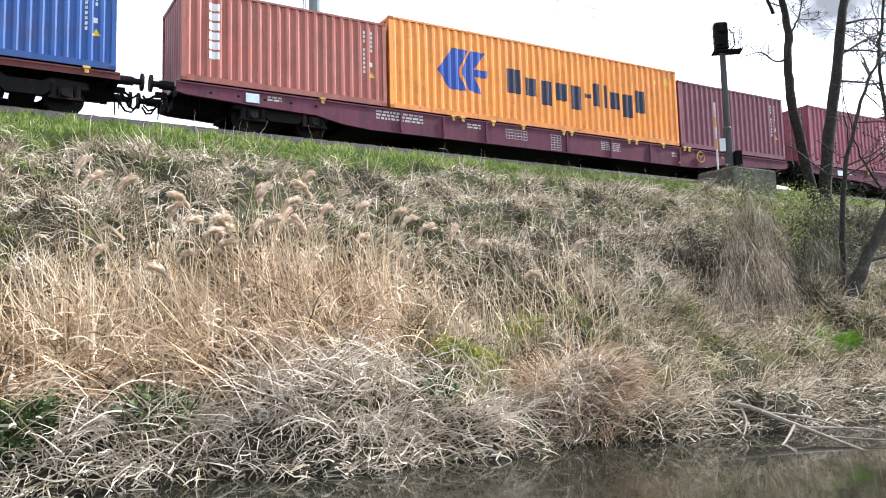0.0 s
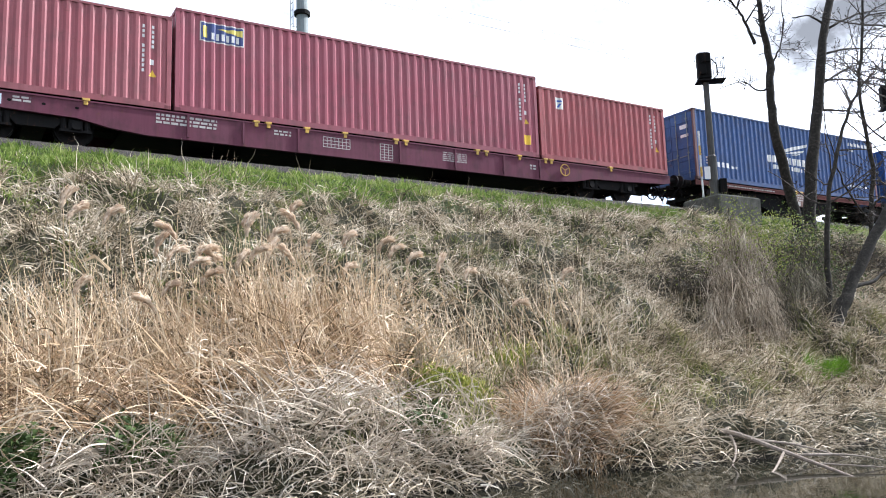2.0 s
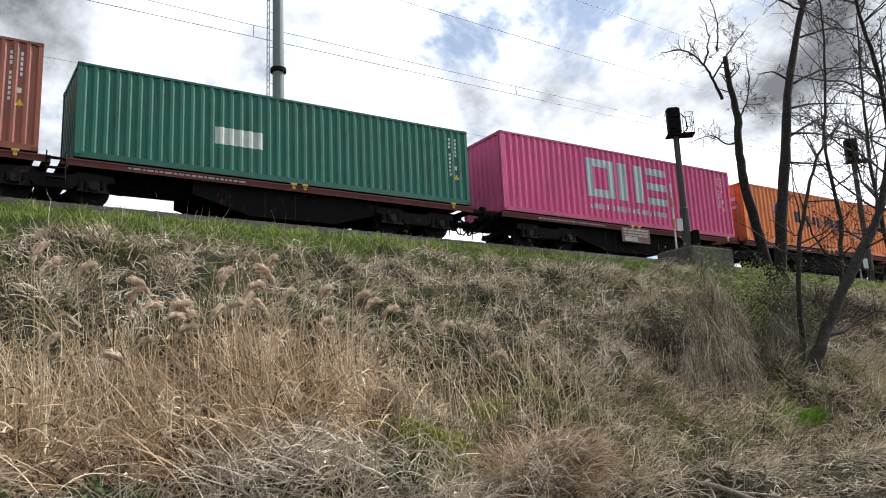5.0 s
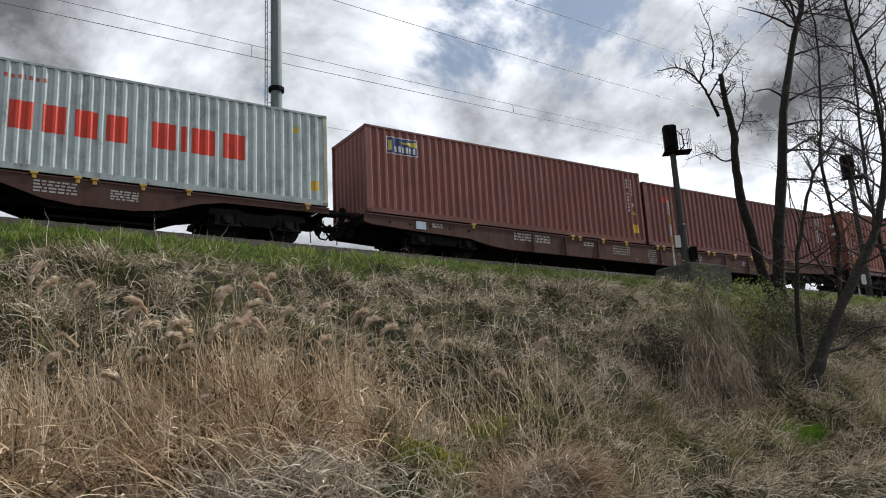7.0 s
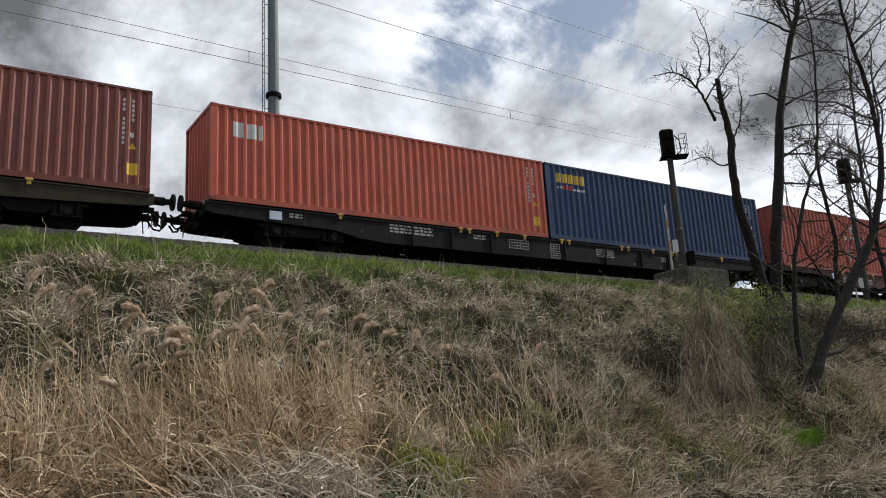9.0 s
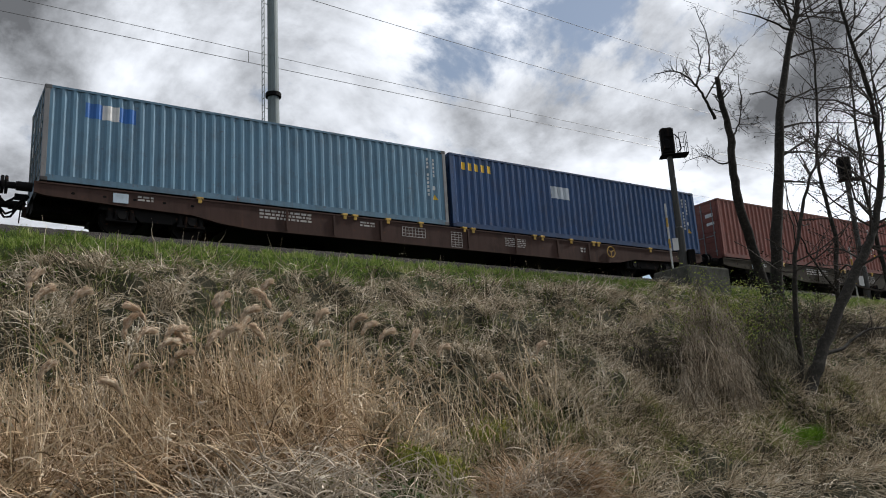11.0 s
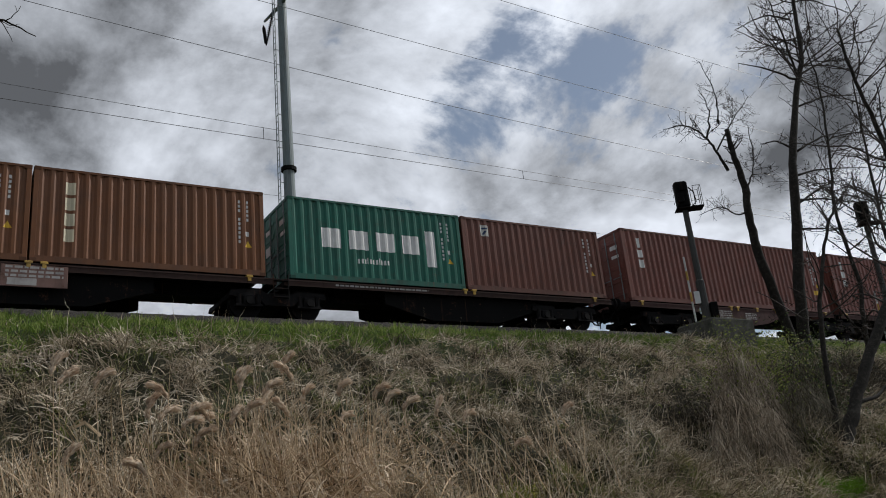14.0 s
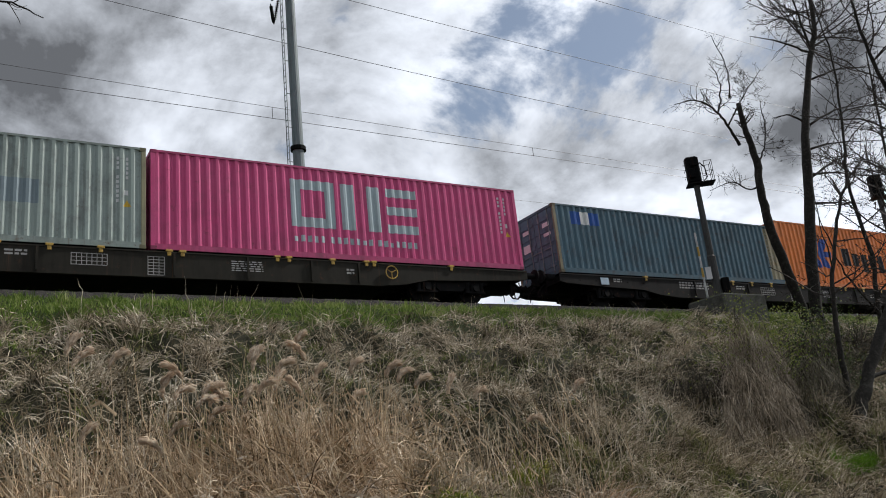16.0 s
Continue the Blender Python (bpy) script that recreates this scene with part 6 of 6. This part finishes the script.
    strands("dark_thicket", SHADE_VINE, "hanging climbing stems beside the tree feet, coloured as if shaded", "thicket", R, x, y, land(x, y) + 1.25 * np.sqrt(np.clip(1 - (off / 1.35) ** 2, 0.04, 1)) * R.random(n) ** 0.5, U(0.4, 1.3, n), U(0, 6.28, n), lean, 3.14 - lean + N(0, 0.2, n), U(0.008, 0.016, n), 6, 0.2)
    # brush beside the thicket and round tree feet; the hollow's shade is coloured in
    n = 8500
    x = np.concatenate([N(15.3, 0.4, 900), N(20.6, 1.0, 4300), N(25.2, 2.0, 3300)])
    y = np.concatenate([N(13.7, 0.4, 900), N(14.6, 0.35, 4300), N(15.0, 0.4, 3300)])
    strands("brush", SHADED_BRUSH, "tangled brush under the trees, shade put into its dark colour", "thicket", R, x, y, land(x, y) + U(0.02, 0.5, n), U(0.25, 1.0, n), U(0, 6.28, n), U(0.1, 2.4, n), U(-0.6, 1.6, n), U(0.009, 0.018, n), 5, 0.3)
    # young leaves in the brush
    n = 4400
    x = np.concatenate([N(20.6, 1.2, 2200), N(17.6, 1.1, 2200)])
    y = np.concatenate([N(15.1, 0.6, 2200), N(13.6, 0.5, 2200)])
    strands("young_leaves", blades("young_leaf", [(0.1, (0.09, 0.12, 0.02)), (0.5, (0.2, 0.24, 0.05)), (0.9, (0.34, 0.37, 0.10))], 0.5, 0.45), "small yellow-green young leaves in the brush", "leaves", R, x, y, land(x, y) + U(0.1, 1.7, n), U(0.03, 0.07, n), U(0, 6.28, n), U(0.3, 1.5, n), U(0, 1, n), U(0.025, 0.045, n), 2)
    # ivy and dark leaves round the feet of the trees
    n = 6000
    x, y = np.concatenate([N(20.2, 0.9, 3500), N(24.6, 1.2, 2500)]), np.concatenate([N(13.9, 0.5, 3500), N(16.6, 0.6, 2500)])
    strands("ivy", LEAF, "dark green ivy and leaves at the tree feet", "leaves", R, x, y, land(x, y) + np.abs(N(0.0, 0.6, n)), U(0.03, 0.08, n), U(0, 6.28, n), U(0.5, 1.6, n), U(0, 1, n), U(0.025, 0.05, n), 2)
    # nettles at the water's edge
    c = np.concatenate([N(0.7, 0.26, 46), N(2.2, 0.2, 54), N(6.0, 0.2, 12)])
    cy = np.concatenate([N(11.2, 0.12, 46), N(11.05, 0.12, 54), N(10.7, 0.15, 12)])
    per = 22
    x, y = np.repeat(c, per) + N(0, 0.05, len(c) * per), np.repeat(cy, per) + N(0, 0.05, len(c) * per)
    n = len(x)
    strands("nettles", LEAF, "dark green young nettles on the bank", "nettles", R, x, y, land(x, y) + U(0.1, 0.5, n), U(0.07, 0.13, n), U(0, 6.28, n), U(0.7, 1.5, n), U(0.2, 1.0, n), U(0.04, 0.07, n), 2)


plants()


def plume_reed(rng, top, label):
    """One reed with its feathery head."""
    x, y, z = top
    foot = float(land(np.array([x]), np.array([y]))[0])
    ob = tagged(new("reed"), label, "reed", "reeds with plumes")
    bx = x + rng.uniform(-0.1, 0.35)
    foot = min(foot, z - 0.9)
    part("stalk", Mesh().tube([(bx, y, foot - 0.05), (bx * 0.6 + x * 0.4 + 0.03, y, foot + (z - foot) * 0.5), (x + 0.03, y, z - 0.16), (x, y, z)], [0.006, 0.0055, 0.004, 0.003], 5), STRAW, ob)
    m = Mesh()
    side = rng.choice((-1, 1, 1, 1, 1))
    long, bow, slant = rng.uniform(0.27, 0.38), rng.uniform(0.4, 1.7), rng.uniform(-0.5, 0.5)
    # a nodding axis with short soft tufts all round it
    axis, p, a = [], Vector((x, y, z - 0.16)), rng.uniform(-0.1, 0.45)
    for i in range(13):
        axis.append(p.copy())
        d = Vector((side * math.sin(a), slant * math.sin(a), math.cos(a)))
        p = p + d * long / 12
        a += bow / 12
    for i in range(900):
        w = rng.random()
        j = min(int(w * 12), 11)
        b = axis[j].lerp(axis[j + 1], w * 12 - j)
        d = (axis[j + 1] - axis[j]).normalized()
        out = Vector((rng.gauss(0, 1), rng.gauss(0, 1), rng.gauss(0, 1) - 0.4)).normalized()
        ln = rng.uniform(0.04, 0.11) * (0.45 + 1.5 * w * (1.2 - w)) * (0.8 + 0.35 * math.sin(w * 19))
        e = b + (d * 0.9 + out * 0.55).normalized() * ln
        g = e + (d * 0.9 + out * 0.1 + Vector((0, 0, -0.35))).normalized() * ln * 0.8
        q = out.cross(d).normalized() * rng.uniform(0.008, 0.016)
        m.face_set([b - q, b + q, e + q, e - q, g], [(0, 1, 2, 3), (3, 2, 4)])
    part("plume", m, PLUME, ob, "feathery buff seed plume")
    for i in range(2):
        h = foot + (z - foot) * rng.uniform(0.35, 0.75)
        s = rng.choice((-1, 1))
        f = Mesh().face_set([(x + 0.1, y, h), (x + 0.12, y + 0.01, h + 0.02), (x + 0.1 + s * 0.2, y - 0.03, h + 0.2), (x + 0.1 + s * 0.2, y - 0.02, h + 0.17), (x + 0.1 + s * 0.4, y - 0.05, h + 0.08)], [(0, 1, 2, 3), (3, 2, 4)])
        part("leaf", f, STRAW, ob)


PLUMES = [  # slopes from the eye, sideways and up
    (0.107, 0.204), (0.114, 0.191), (0.152, 0.189), (0.212, 0.153), (0.226, 0.149), (0.235, 0.174), (0.259, 0.153), (0.267, 0.140), (0.284, 0.148),
    (0.252, 0.139), (0.267, 0.119), (0.322, 0.184), (0.318, 0.194), (0.351, 0.178), (0.377, 0.206), (0.392, 0.196), (0.405, 0.166), (0.456, 0.176),
    (0.508, 0.171), (0.524, 0.163), (0.550, 0.156), (0.385, 0.150), (0.327, 0.152), (0.455, 0.137), (0.603, 0.146), (0.648, 0.135), (0.831, 0.140),
    (0.732, 0.097), (0.220, 0.106), (0.212, 0.088), (0.124, 0.105), (0.309, 0.141), (0.350, 0.156)]
reed_rng = random.Random(9)
for i, way in enumerate(PLUMES):
    plume_reed(reed_rng, at(11.8 + 0.13 * (i * 5 % 9), way)[0], "dry reed with a feathery buff plume")


def fallen_branch():
    ob = tagged(new("fallen_branch"), "pale fallen branch lying at the water's edge", "branch")
    lines = [([(10.5, 10.45, 0.52), (11.5, 9.75, 0.44), (11.4, 8.7, 0.24), (11.2, 7.9, 0.1), (10.9, 7.0, -0.03)], 0.045, 0.015),
             ([(11.5, 9.75, 0.44), (12.2, 10.0, 0.7), (12.5, 10.0, 0.68), (12.85, 9.85, 0.64)], 0.032, 0.012),
             ([(11.55, 9.7, 0.42), (11.2, 9.3, 0.18), (10.7, 9.0, -0.04)], 0.022, 0.01),
             ([(11.45, 9.2, 0.34), (12.2, 8.9, 0.22), (12.7, 8.3, 0.0)], 0.022, 0.007),
             ([(11.3, 8.3, 0.17), (12.0, 7.8, 0.15), (12.4, 7.4, 0.04)], 0.018, 0.006),
             ([(11.35, 8.5, 0.2), (10.7, 8.2, 0.02), (10.2, 8.0, -0.05)], 0.018, 0.007),
             ([(11.2, 7.8, 0.09), (11.7, 7.1, 0.05), (12.0, 6.8, -0.02)], 0.013, 0.005)]
    for line, a, b in lines:
        pts = smooth_line(line, 4)
        n = len(pts) - 1
        part("limb", Mesh().tube(pts, [(a + (b - a) * i / n) * 1.3 for i in range(n + 1)], 7), DEADWOOD, ob)


fallen_branch()


motions()
